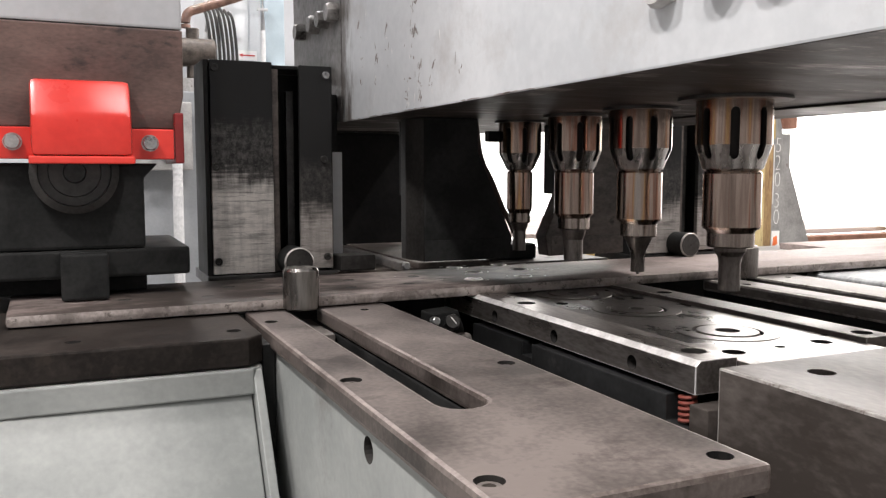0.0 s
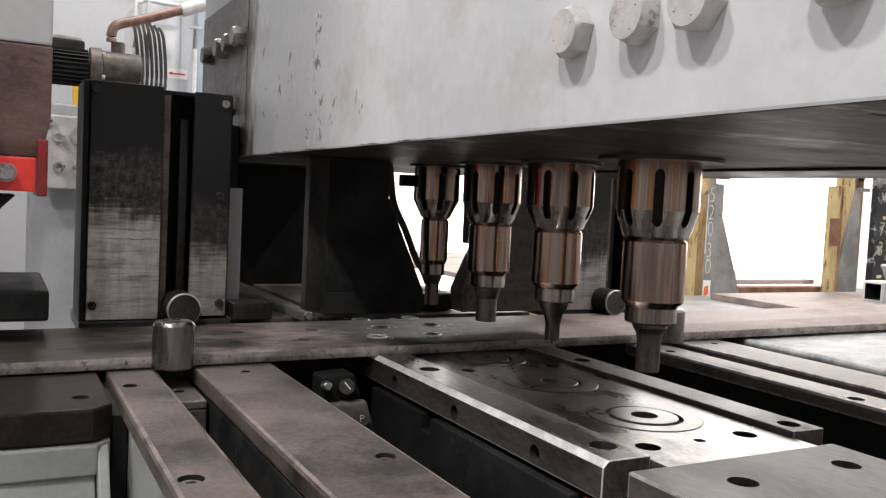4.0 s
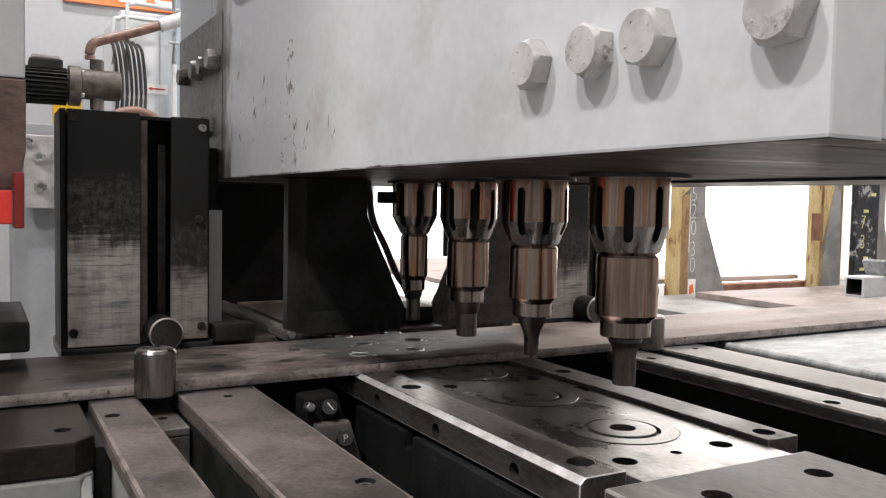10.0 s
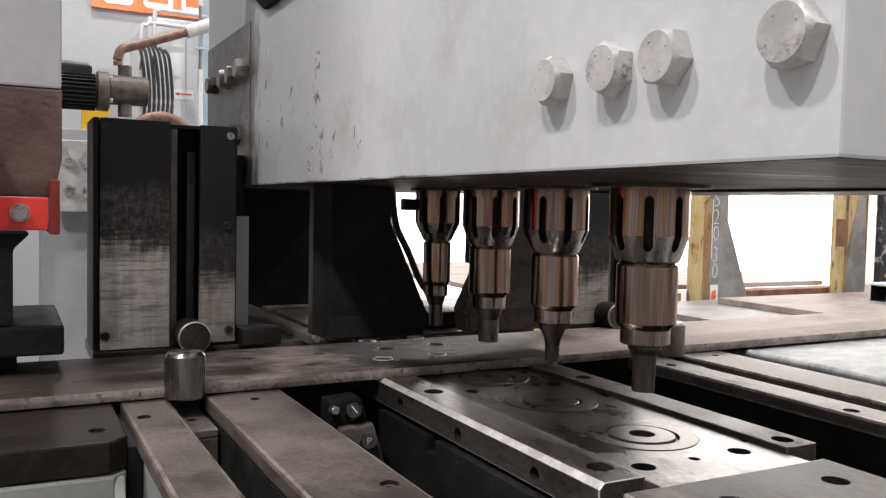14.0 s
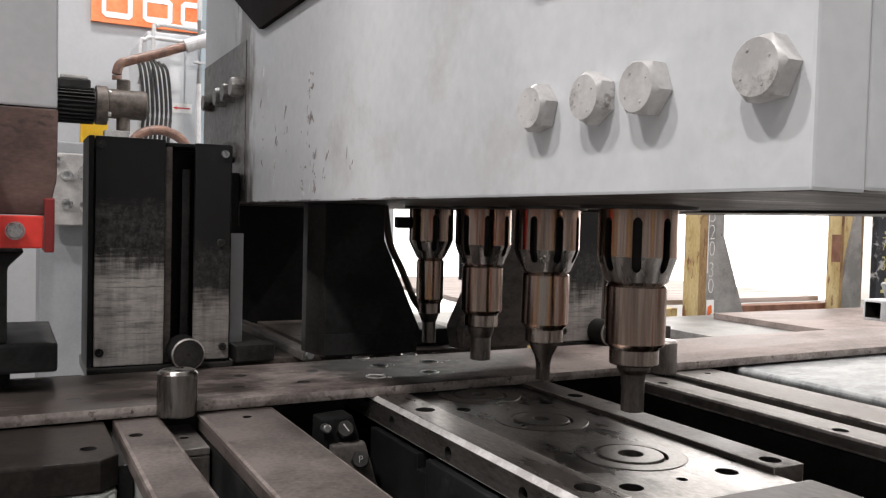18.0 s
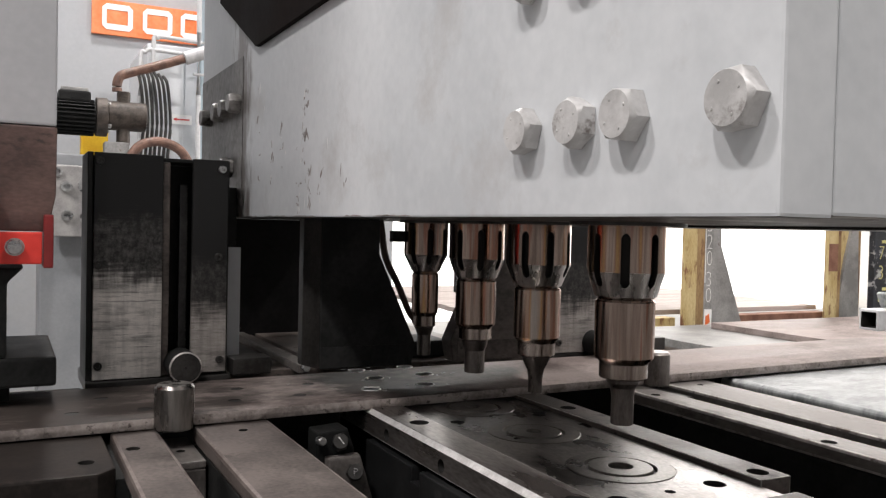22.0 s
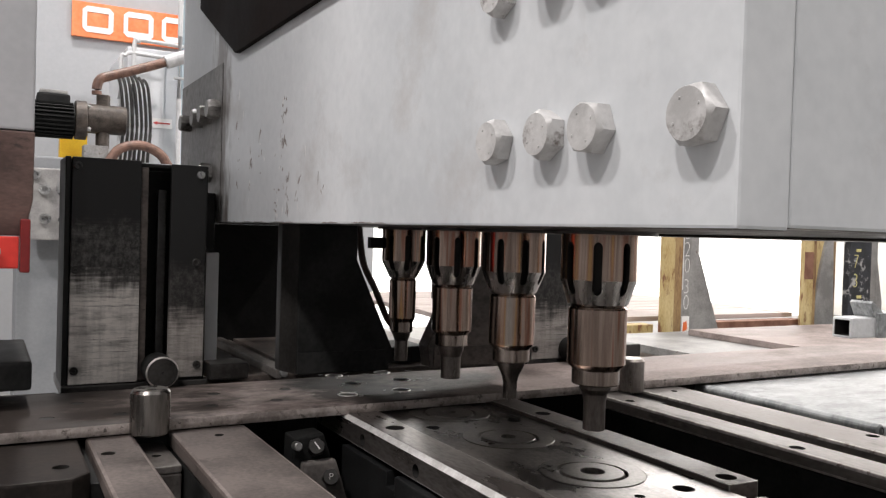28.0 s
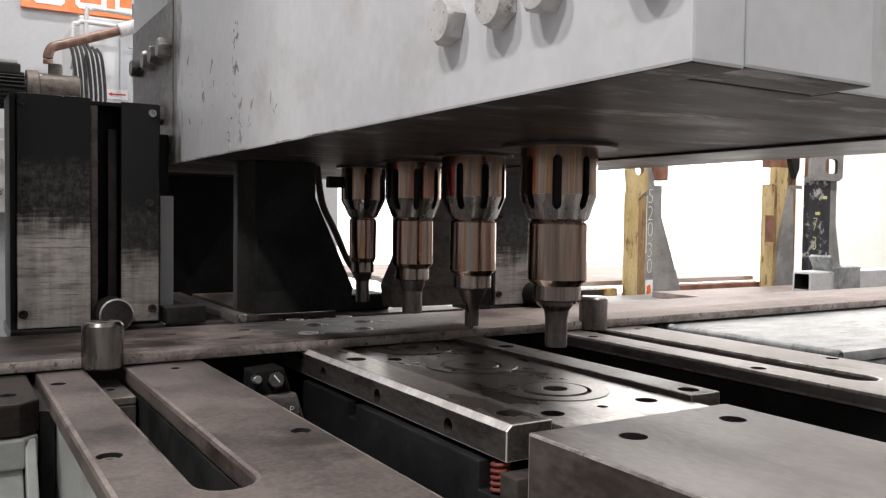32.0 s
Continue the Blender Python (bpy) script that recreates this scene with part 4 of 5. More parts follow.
for y, z, a, spin in ((-1.118, 0.459, 0.042, 0.2), (-1.206, 0.459, 0.042, 0.55), (-1.276, 0.459, 0.043, 0.9), (-1.400, 0.457, 0.043, 0.1)):
    hex_bolt("bolt", (BX - 0.0005, y, z), a, 0.0185, (-1, 0, 0), BOLT_PAINT, face_plate, "grey painted hexagon bolt head with grade marks", spin, marks=True)
for y, z, a, spin in ((-1.118, 0.612, 0.042, 0.5), (-1.206, 0.612, 0.042, 0.0), (-1.276, 0.612, 0.043, 0.3)):
    hex_bolt("bolt", (BX - 0.0005, y, z), a, 0.0185, (-1, 0, 0), BOLT_PAINT, face_plate, "grey painted hexagon bolt head with grade marks", spin, marks=True)
for k, (y, z) in enumerate(((0.385, 0.628), (0.25, 0.628), (0.17, 0.628), (0.09, 0.632), (0.16, 0.49))):
    hex_bolt("bolt", (BX - 0.0016, y, z), 0.040, 0.028, (-1, 0, 0), DIRTY_BOLT, bearing, "greasy dark hexagon bolt head", 0.4 * k)
# scratches and chips in the paint of the side plate
rng = random.Random(5)
STREAKS = [(-0.385, 0.60, 0.47, 26), (-0.415, 0.47, 0.385, 20), (-0.36, 0.44, 0.38, 12), (-0.25, 0.55, 0.47, 9), (-0.18, 0.53, 0.40, 8), (-0.48, 0.50, 0.40, 8), (-0.58, 0.45, 0.42, 3), (-0.09, 0.66, 0.40, 10)]
for y0, top, low, count in STREAKS:
    for k in range(count):
        y, z = y0 + rng.gauss(0, 0.014), rng.uniform(low, top)
        h, w = rng.choice((0.002, 0.003, 0.004, 0.006, 0.011)) * rng.uniform(0.7, 1.4), rng.choice((0.0012, 0.002, 0.003, 0.0055)) * rng.uniform(0.7, 1.3)
        lean = rng.uniform(-0.5, 0.3)
        pts = [(y + w * math.cos(a) * rng.uniform(0.35, 1) + lean * h * math.sin(a), z + h * math.sin(a) * rng.uniform(0.45, 1)) for a in (0.1, 0.7, 1.3, 1.8, 2.5, 3.1, 3.7, 4.4, 5.0, 5.7)]
        part("paint_chip", prism(pts, BX - 0.0004, BX + 0.001, 0, axis="x"), (CHIP, CHIP, PALE_CHIP, LIGHT_CHIP)[k % 4], face_plate, "chip in the grey paint")
for k in range(26):
    y, w = rng.uniform(-0.85, 0.03), rng.uniform(0.006, 0.028)
    pts = [(y - w, 0.3738), (y - w * 0.4, 0.3748 + 0.0012 * rng.random()), (y + w * 0.3, 0.3744 + 0.0016 * rng.random()), (y + w, 0.3738)]
    part("paint_chip", prism(pts, BX - 0.0004, BX + 0.001, 0, axis="x"), CHIP, face_plate, "dark chip along the lower edge")

GUARD_BROWN = material("brown_black_guard_paint", (0.004, 0.003, 0.0028), (0.014, 0.010, 0.009), 0.7, 0, 4, 60, 0.1, shine_level=0.06)
hang = thing("cylinder_guard", "flat black guard plate with a slanted end on the beam", "guard plate", at=(0.3, -0.5, 0.73))
part("body", prism([(-1.30, 0.731), (-0.08, 0.731), (0.26, 0.897), (0.26, 1.3), (-1.30, 1.3)], BX - 0.012, BX - 0.0008, 0.002, axis="x"), GUARD_BROWN, hang)
part("sticker", prism([(-0.68, 0.742), (-0.56, 0.742), (-0.55, 0.76), (-0.67, 0.76)], BX - 0.0135, BX - 0.0122, 0, axis="x"), YELLOW, hang, "small yellow sticker")


def slots(x, y, r, z0, z1, w, count, spin):
    bm = bmesh.new()
    for k in range(count):
        a = spin + 2 * math.pi * k / count
        outline = [(-w, z0 + w), (-w, z1 - w), (-w * 0.6, z1 - w * 0.3), (0, z1), (w * 0.6, z1 - w * 0.3), (w, z1 - w), (w, z0 + w), (w * 0.6, z0 + w * 0.3), (0, z0), (-w * 0.6, z0 + w * 0.3)]
        own = prism(outline, r * 0.66, r * 1.3, 0)
        bmesh.ops.transform(own, matrix=Matrix.Translation((x, y, 0)) @ Matrix.Rotation(a, 4, "Z"), verts=own.verts)
        merge(bm, own)
    return bm


def punch_tool(y, r, body, neck, punch, label, top=0.372, drop=0.0, spin=0.3, x=0.67, count=8):
    """A turned punch holder: slotted collar, cone, sleeve, nut and punch."""
    t = thing("punch_tool", label, "punch", "row of punches", at=(x, y, 0.37 - drop))
    d = -drop
    collar = part("slotted_collar", lathe([(body * 0.9, 0.258 + d), (body + 0.0015, 0.262 + d), (r - 0.001, 0.296 + d), (r, 0.299 + d), (r, top)], (x, y, 0), 64), TOOL_STEEL, t, "slotted steel collar with painted warm reflections")
    cutter = slots(x, y, r, 0.276 + d, 0.357 + d, r * 0.115, count, spin)
    cut(collar, lathe([(body * 0.86, 0.266 + d), (r * 0.84, 0.30 + d), (r * 0.84, 0.362 + d)], (x, y, 0), 64))
    cut(collar, cutter)
    collar.data.materials.append(CONE_STEEL)
    for face in collar.data.polygons:
        if face.material_index == 0 and -0.95 < face.normal.z < -0.25:
            face.material_index = len(collar.data.materials) - 1
    smooth(collar)
    # black core added so the collar slots look shaded inside
    smooth(part("core", lathe([(body * 0.80, 0.267 + d), (r * 0.78, 0.302 + d), (r * 0.78, 0.361 + d)], (x, y, 0), 32), HOLE_SHADE, collar))
    smooth(part("sleeve", lathe([(body - 0.002, 0.166 + d), (body, 0.170 + d), (body, 0.254 + d), (body - 0.003, 0.2575 + d), (body * 0.80, 0.2578 + d), (body * 0.80, 0.270 + d)], (x, y, 0), 64), TOOL_STEEL, t, "polished steel sleeve"))
    smooth(part("nut", lathe([(neck - 0.002, 0.137 + d), (neck, 0.139 + d), (neck, 0.160 + d), (neck + 0.003, 0.1655 + d)], (x, y, 0), 64), NUT_STEEL, t, "turned brown-tinted retaining nut"))
    smooth(part("punch", lathe([(r2, z + d) for r2, z in punch], (x, y, 0), 40), PUNCH_STEEL, t, "dark steel punch"))
    return t


punch_tool(-0.838, 0.0590, 0.0452, 0.0368, [(0.0165, 0.066), (0.0172, 0.067), (0.0172, 0.110), (0.0195, 0.122), (0.0245, 0.130), (0.0255, 0.1365)], "large punch tool with painted warm reflections and a thick punch", spin=0.065)
punch_tool(-0.600, 0.0570, 0.0412, 0.0335, [(0.003, 0.066), (0.004, 0.0705), (0.0128, 0.071), (0.0128, 0.098), (0.0155, 0.112), (0.0235, 0.128), (0.0265, 0.1365)], "punch tool with painted warm reflections, a necked punch and centre point", spin=0.56)
punch_tool(-0.381, 0.0560, 0.0410, 0.0335, [(0.0195, 0.071), (0.0200, 0.072), (0.0200, 0.115), (0.0245, 0.126), (0.0265, 0.1365)], "punch tool with painted warm reflections and a straight punch", spin=0.4)
punch_tool(-0.150, 0.0490, 0.0300, 0.0250, [(0.0145, 0.072), (0.0150, 0.073), (0.0150, 0.118), (0.0190, 0.128), (0.0210, 0.1365)], "slim shaded punch tool at the far end of the row", spin=0.5)
far_holder = thing("tool_holder", "black steel holder over the far punch", "tool holder", at=(0.67, -0.15, 0.33))
part("bracket", box(0.595, 0.640, -0.135, -0.115, 0.325, 0.350, 0.002), BLACK_PAINT, far_holder)


def hold_down(mirror, label):
    """A black wedge-shaped hold-down shoe under the beam."""
    axis = 0.67
    shape = [(-0.262, 0.060), (-0.052, 0.060), (-0.044, 0.108), (-0.132, 0.300), (-0.132, 0.3735), (-0.262, 0.3735)]
    h = thing("hold_down_shoe", label, "clamp shoe", "hold-down shoes", at=(axis + mirror * -0.16, -0.15, 0.37))
    pts = [(axis + mirror * a, z) for a, z in shape]
    # the mirrored shoe is coloured lighter brown to imitate daylight reaching it
    part("plate", prism(pts if mirror > 0 else pts[::-1], -0.196, -0.150, 0.003), BLACK_CAST if mirror > 0 else SHOE_STEEL, h, "black wedge plate")
    side = [(axis + mirror * a, b) for a, b in ((-0.279, -0.13), (-0.262, -0.194), (-0.240, -0.152), (-0.240, -0.10), (-0.279, -0.10))]
    part("side_rib", prism(side, 0.060, 0.3735, 0.003, axis="z"), DARK_STEEL, h, "worn dark side rib")
    x0, x1 = sorted((axis + mirror * -0.262, axis + mirror * -0.060))
    part("foot", box(x0, x1, -0.1985, -0.1965, 0.062, 0.106, 0.0008), BLACK_CAST if mirror > 0 else SHOE_STEEL, h, "worn foot edge")
    part("back_plate", box(x0 + (0.01 if mirror > 0 else 0.082), x1 - 0.09 if mirror > 0 else x1, -0.148, -0.02, 0.20, 0.3735, 0.003), BLACK_PAINT, h)
    return h


hold_down(1, "black wedge-shaped hold-down shoe lifted just above the plate")
hold_down(-1, "hold-down shoe behind the punches, browned for the light on it")
hose = thing("hydraulic_hose", "thin dark red-brown hydraulic hose hanging beside the punches", "hose", at=(0.57, -0.1, 0.37))
smooth(part("line", tube([(0.588, -0.08, 0.3735), (0.592, -0.08, 0.345), (0.603, -0.08, 0.286), (0.633, -0.08, 0.229), (0.663, -0.08, 0.165), (0.681, -0.08, 0.140), (0.70, -0.07, 0.11)], 0.0078), DARK_HOSE, hose))

# ---- die carriage ----
die = thing("die_block", "oiled steel die block with concentric ring dies between bright ground strips", "die block", at=(0.655, -0.65, -0.05))
DN, DF = -1.008, 0.02
deck = part("die_plate", box(0.5325, 0.7965, DN - 0.03, DF, -0.05, -0.0012, 0.001), DIE_STEEL, die, "dark oiled die plate")
cutters = bmesh.new()
for x, y, r in ((0.567, -0.962, 0.0165), (0.742, -0.960, 0.0165), (0.656, -0.962, 0.008), (0.579, -0.482, 0.0135), (0.757, -0.487, 0.0135), (0.579, -0.30, 0.012)):
    merge(cutters, lathe([(r, -0.045), (r, 0.01)], (x, y, 0), 24))
for y, r in ((-0.838, 0.0202), (-0.600, 0.0145), (-0.381, 0.0145), (-0.15, 0.012)):
    merge(cutters, lathe([(0.0838, -0.009), (0.0838, 0.01)], (0.67, y, 0), 64))
cut(deck, cutters)
for y, r in ((-0.838, 0.0190), (-0.600, 0.0140), (-0.381, 0.0140), (-0.15, 0.012)):
    ring = lathe([(0.083, -0.0088), (0.083, -0.0012), (0.0818, -0.0002), (0.056, -0.0002), (0.0545, -0.006), (0.0500, -0.006), (0.0490, 0.0002), (0.0480, 0.0009), (0.034, 0.0009), (r * 1.10, 0.0009), (r * 1.06, 0.0009), (r, 0.0002), (r, -0.0088)], (0.67, y, 0), 72)
    seat = smooth(part("die_ring", ring, RING_STEEL, die, "turned steel die ring"))
    smooth(part("die_bore", lathe([(r, -0.0087), (r * 0.99, -0.008), (0, -0.008)], (0.67, y, 0), 24), HOLE_SHADE, seat))
part("joint", box(0.5303, 0.5322, DN + 0.002, DF - 0.002, -0.048, -0.006, 0), BLACK_PAINT, die, "dark oily joint")
left = part("clamp_strip", prism([(0.458, -0.042), (0.458, -0.003), (0.4665, 0.005), (0.530, 0.005), (0.530, -0.042)], DN, DF, 0.0015), STRIP_STEEL, die, "stained ground clamping strip with a highlight painted on its chamfer")
rub_edges(left, POLISHED_LIT_EDGE)
cutters = bmesh.new()
for k in range(4):
    merge(cutters, rod((0.44, -0.869 + 0.219 * k, -0.026), (0.475, -0.869 + 0.219 * k, -0.026), 0.0115))
for y in (-0.955, -0.482, -0.10):
    merge(cutters, lathe([(0.018, -0.02), (0.018, 0.01)], (0.500, y, 0), 24))
cut(left, cutters)
# near-white chamfer colour imitates the lamps mirrored along the strip
left.data.materials.append(POLISHED_LIT_EDGE)
for face in left.data.polygons:
    if face.normal.x < -0.5 and face.normal.z > 0.5:
        face.material_index = len(left.data.materials) - 1
right = part("clamp_strip", box(0.801, 0.862, DN + 0.016, DF, -0.05, 0.006, 0.0015), SHOE_STEEL, die, "ground clamping strip")
rub_edges(right)
cutters = bmesh.new()
for y in (-0.959, -0.482, -0.25):
    merge(cutters, lathe([(0.016, -0.014), (0.016, 0.01)], (0.830, y, 0), 24))
cut(right, cutters)
carriage = thing("die_carriage", "dark steel carriage with machined notches and a red spring", "carriage", at=(0.66, -0.6, -0.5))
part("front_shoe", prism([(-0.345, -0.30), (-0.345, -0.053), (-0.548, -0.053), (-0.548, -0.078), (-0.5865, -0.078), (-0.5865, -0.30)], 0.453, 0.52, 0.002, axis="x"), SLATE_STEEL, carriage, "slate grey machined shoe with a notch")
part("front_shoe", prism([(-0.588, -0.30), (-0.588, -0.051), (-0.958, -0.051), (-0.958, -0.088), (-1.004, -0.088), (-1.004, -0.30)], 0.450, 0.52, 0.002, axis="x"), SLATE_STEEL, carriage, "slate grey machined shoe")
smooth(part("notch_pin", rod((0.470, -0.569, -0.0775), (0.470, -0.569, -0.058), 0.007, 16, 0.002), ZINC, carriage, "bright pin in the notch"))
part("body", box(0.521, 0.85, -1.035, 0.2, -0.45, -0.0625, 0.003), BLACK_CAST, carriage, "black carriage body")
part("stop_block", box(0.450, 0.52, -1.0425, -1.0065, -0.30, -0.053, 0.002), BLOCK_STEEL, carriage, "small ground stop block")
spring = []
for k in range(49):
    a = k / 48 * 2 * math.pi * 5
    spring.append((0.466 + 0.0105 * math.cos(a), -0.985 + 0.0105 * math.sin(a), -0.086 + 0.040 * k / 48))
smooth(part("spring", tube(spring, 0.0030, 8, 2), SPRING_RED, carriage, "red painted coil spring"))
apron = thing("front_apron_block", "large ground steel block with two bolt holes", "steel block", at=(0.64, -1.5, -0.5))
blk = part("body", box(0.464, 0.812, -2.3, -1.044, -0.62, 0.004, 0.0035), BLOCK_STEEL, apron)
rub_edges(blk)
cutters = bmesh.new()
for x, y in ((0.565, -1.118), (0.742, -1.116), (0.565, -1.7), (0.742, -1.7)):
    merge(cutters, lathe([(0.0172, -0.03), (0.0172, 0.02)], (x, y, 0), 28))
cut(blk, cutters, RUBBED_BROWN)

nozzle = thing("valve_clamp", "small dark clamp block with two bolts beside the dies", "clamp block", at=(0.385, -0.42, -0.1))
part("block", prism([(0.330, -0.22), (0.420, -0.22), (0.407, -0.050), (0.394, -0.014), (0.336, -0.018)], -0.40, -0.345, 0.004), BLACK_CAST, nozzle, "dark upper block")
part("block", prism([(0.345, -0.30), (0.444, -0.30), (0.436, -0.140), (0.410, -0.058), (0.348, -0.060)], -0.425, -0.402, 0.005), RAIL_STEEL, nozzle, "grey angled plate")
low_bolt = hex_bolt("bolt", (0.378, -0.402, -0.040), 0.028, 0.024, (-0.3, -1, 0.45), DARK_STEEL, nozzle, "oily bolt", 0.3)
part("stroke", box(-0.001, 0.001, -0.001, 0.0005, -0.008, 0.008, 0, turn=pose(0.3715, -0.4265, -0.0285, -24, -35, 0)), CHALK, low_bolt, "white paint stroke")
marked = hex_bolt("bolt", (0.398, -0.427, -0.091), 0.028, 0.022, (-0.3, -1, 0.45), DARK_STEEL, nozzle, "oily bolt", 0.1)
smooth(part("stud", rod((0.337, -0.405, -0.030), (0.337, -0.425, -0.028), 0.008, 14, 0.002), ZINC, nozzle, "bright stud end"))
letters("letter", "P", (0.3905, -0.4515, -0.0870), 0.018, CHALK, marked, (66, 0, -16), -0.0006)
part("floor_pan", box(0.27, 0.445, -1.3, 0.0, -0.42, -0.36, 0.003), BLACK_CAST, nozzle, "oily black pan")


# ---- back of the hall: pump, hoses, sign ----
PY = 3.7
pump = thing("pump_motor", "black finned electric motor with a brown cast pump", "pump motor", at=(0.3, PY, 0.85))


def across(r, x0, x1, z, steps=28, y=PY, ring=None):
    return rod((x0, y, z), (x1, y, z), r, steps, 0.004)


motor = smooth(part("motor_body", across(0.09, 0.03, 0.31, 0.975), BLACK_CAST, pump, "black motor body"))
for k in range(26):
    a = 2 * math.pi * k / 26
    fin = box(0.04, 0.30, PY - 0.003, PY + 0.003, 0.975 + 0.088, 0.975 + 0.110, 0)
    bmesh.ops.transform(fin, matrix=Matrix.Translation((0, PY, 0.975)) @ Matrix.Rotation(a, 4, "X") @ Matrix.Translation((0, -PY, -0.975)), verts=fin.verts)
    part("fin", fin, BLACK_CAST, motor)
wiring = part("terminal_box", box(0.10, 0.28, PY - 0.07, PY + 0.07, 1.062, 1.125, 0.012), BLACK_CAST, pump, "black terminal box")
part("lid", box(0.115, 0.265, PY - 0.055, PY + 0.055, 1.1255, 1.148, 0.006), RACK_GREY, wiring, "grey terminal box lid")
ring_flange = smooth(part("flange", across(0.118, 0.31, 0.375, 0.985), PUMP_CAST, pump, "brown cast flange"))
smooth(part("pump_body", across(0.09, 0.376, 0.60, 1.0), PUMP_CAST, pump, "brown cast pump body"))
smooth(part("pump_body", rod((0.47, PY, 0.82), (0.47, PY, 1.15), 0.040, 24, 0.005), PUMP_CAST, pump))
part("pump_foot", box(0.36, 0.50, PY - 0.06, PY + 0.06, 0.74, 0.835, 0.006), RACK_GREY, pump)
for a in (0.6, 2.2, 3.8, 5.4):
    hex_bolt("bolt", (0.3755, PY + 0.095 * math.cos(a), 0.985 + 0.095 * math.sin(a)), 0.026, 0.018, (1, 0, 0), ZINC, ring_flange)
smooth(part("pipe", tube([(0.432, PY, 1.15), (0.432, PY, 1.2), (0.45, PY, 1.245), (0.50, PY, 1.27), (0.65, PY, 1.325), (0.84, PY, 1.40)], 0.029, 14), HOSE, pump, "bent rusty brown pipe"))
smooth(part("sleeve", rod((0.83, PY, 1.395), (1.02, PY, 1.475), 0.042, 16, 0.006), TAPE, pump, "grey wrapped sleeve"))
smooth(part("pipe", tube([(0.50, PY - 0.1, 0.74), (0.56, PY - 0.1, 0.82), (0.68, PY - 0.1, 0.85), (0.80, PY - 0.1, 0.80), (0.87, PY - 0.1, 0.68)], 0.03, 14), HOSE, pump, "arched brown hose"))
part("frame", box(0.0, 0.9, PY - 0.25, PY + 0.2, -0.95, 0.735, 0.01), material("stand_paint", (0.21, 0.222, 0.235), (0.27, 0.282, 0.295), 0.5, 0, 3, 60, 0.05), pump, "pale grey steel pump stand")
manifold = thing("hydraulic_manifold", "pale grey hydraulic manifold plate with ports and cap screws", "manifold", at=(0.17, PY - 0.4, 0.4))
face = part("plate", box(0.06, 0.40, PY - 0.40, PY - 0.30, 0.26, 0.66, 0.008), MANIFOLD, manifold)
for x, z, r in ((0.13, 0.54, 0.03), (0.135, 0.38, 0.03), (0.25, 0.55, 0.06), (0.25, 0.37, 0.05), (0.085, 0.62, 0.025)):
    smooth(part("port", lathe([(r, 0), (r, 0.03), (r * 0.55, 0.03), (r * 0.5, 0.008), (0, 0.008)], (x, PY - 0.40, z), 20, pose(0, 0, 0, 90, 0, 0)), ZINC, face, "screwed port"))
smooth(part("white_pipe", tube([(0.27, PY - 0.46, 0.37), (0.30, PY - 0.47, 0.30), (0.30, PY - 0.47, 0.05), (0.30, PY - 0.45, -0.5)], 0.03, 12), TAPE, manifold, "pale bent pipe"))
tank = thing("yellow_guard_post", "yellow painted steel guard post behind the pump", "guard post", at=(0.32, 4.3, -0.95))
part("post", box(0.27, 0.44, 4.25, 4.35, -0.95, 0.98, 0.008), YELLOW, tank)
cab = thing("control_cabinet", "tall pale grey control cabinet against the wall", "cabinet", at=(1.0, 4.3, -0.95))
part("body", box(0.66, 1.10, 4.1, 5.0, -0.95, 1.55, 0.01), CABINET, cab)
part("door", box(0.68, 0.90, 4.085, 4.099, -0.90, 1.5, 0.004), CABINET, cab)
label = thing("arrow_label", "white label with a red arrow on the cabinet", "label", at=(0.88, 4.08, 1.04))
tag = part("plate", box(0.815, 0.955, 4.0805, 4.0845, 1.02, 1.085, 0.0), WHITE, label)
part("arrow", prism([(0.83, 1.0525), (0.855, 1.065), (0.855, 1.057), (0.94, 1.057), (0.94, 1.048), (0.855, 1.048), (0.855, 1.04)], 4.0785, 4.080, 0), RED_PRINT, tag, "red arrow")
cond = thing("wall_conduit", "thin pale conduit on the cabinet edge", "conduit", at=(1.0, 3.9, 0.0))
smooth(part("pipe", tube([(0.96, 3.9, 2.4), (0.96, 3.9, 1.2), (0.965, 3.9, 0.4), (0.965, 3.9, -0.9)], 0.016, 10, 3), CONDUIT, cond))
part("clip", box(0.925, 0.995, 3.885, 3.915, 1.33, 1.345, 0.002), CONDUIT, cond)
part("blue_box", box(0.985, 1.12, 3.95, 4.08, 0.3, 2.0, 0.006), material("pale_blue_paint", (0.42, 0.52, 0.58), (0.5, 0.6, 0.66), 0.45), cond, "pale blue duct")
cables = thing("cable_bundle", "bundle of black cables hanging in a white bent conduit frame", "cables", at=(0.68, 3.9, 0.5))
for k in range(7):
    x = 0.60 + 0.028 * k
    part("cable", tube([(x - 0.03, 3.95, 1.36 - 0.012 * abs(k - 2)), (x, 3.93, 1.25), (x + 0.02, 3.92, 1.0), (x + 0.005, 3.92, 0.78), (x - 0.01, 3.95, 0.3)], 0.0105, 8, 4), CABLE, cables)
smooth(part("rail", tube([(0.60, 3.96, 0.8), (0.60, 3.96, 1.40), (0.63, 3.96, 1.46), (0.70, 3.96, 1.48), (1.1, 3.96, 1.46)], 0.014, 10, 5), CONDUIT, cables, "white bent conduit"))
smooth(part("rail", tube([(0.68, 3.96, 0.8), (0.68, 3.96, 1.50), (0.71, 3.96, 1.56), (0.78, 3.96, 1.57), (1.2, 3.96, 1.55)], 0.014, 10, 5), CONDUIT, cables, "white bent conduit"))
sign = thing("orange_sign", "long orange company sign with plain white shapes on the wall", "sign", at=(0.86, 5.2, 1.93))
panel = part("panel", box(0.405, 1.36, 5.21, 5.245, 1.80, 2.07, 0.004), ORANGE, sign)
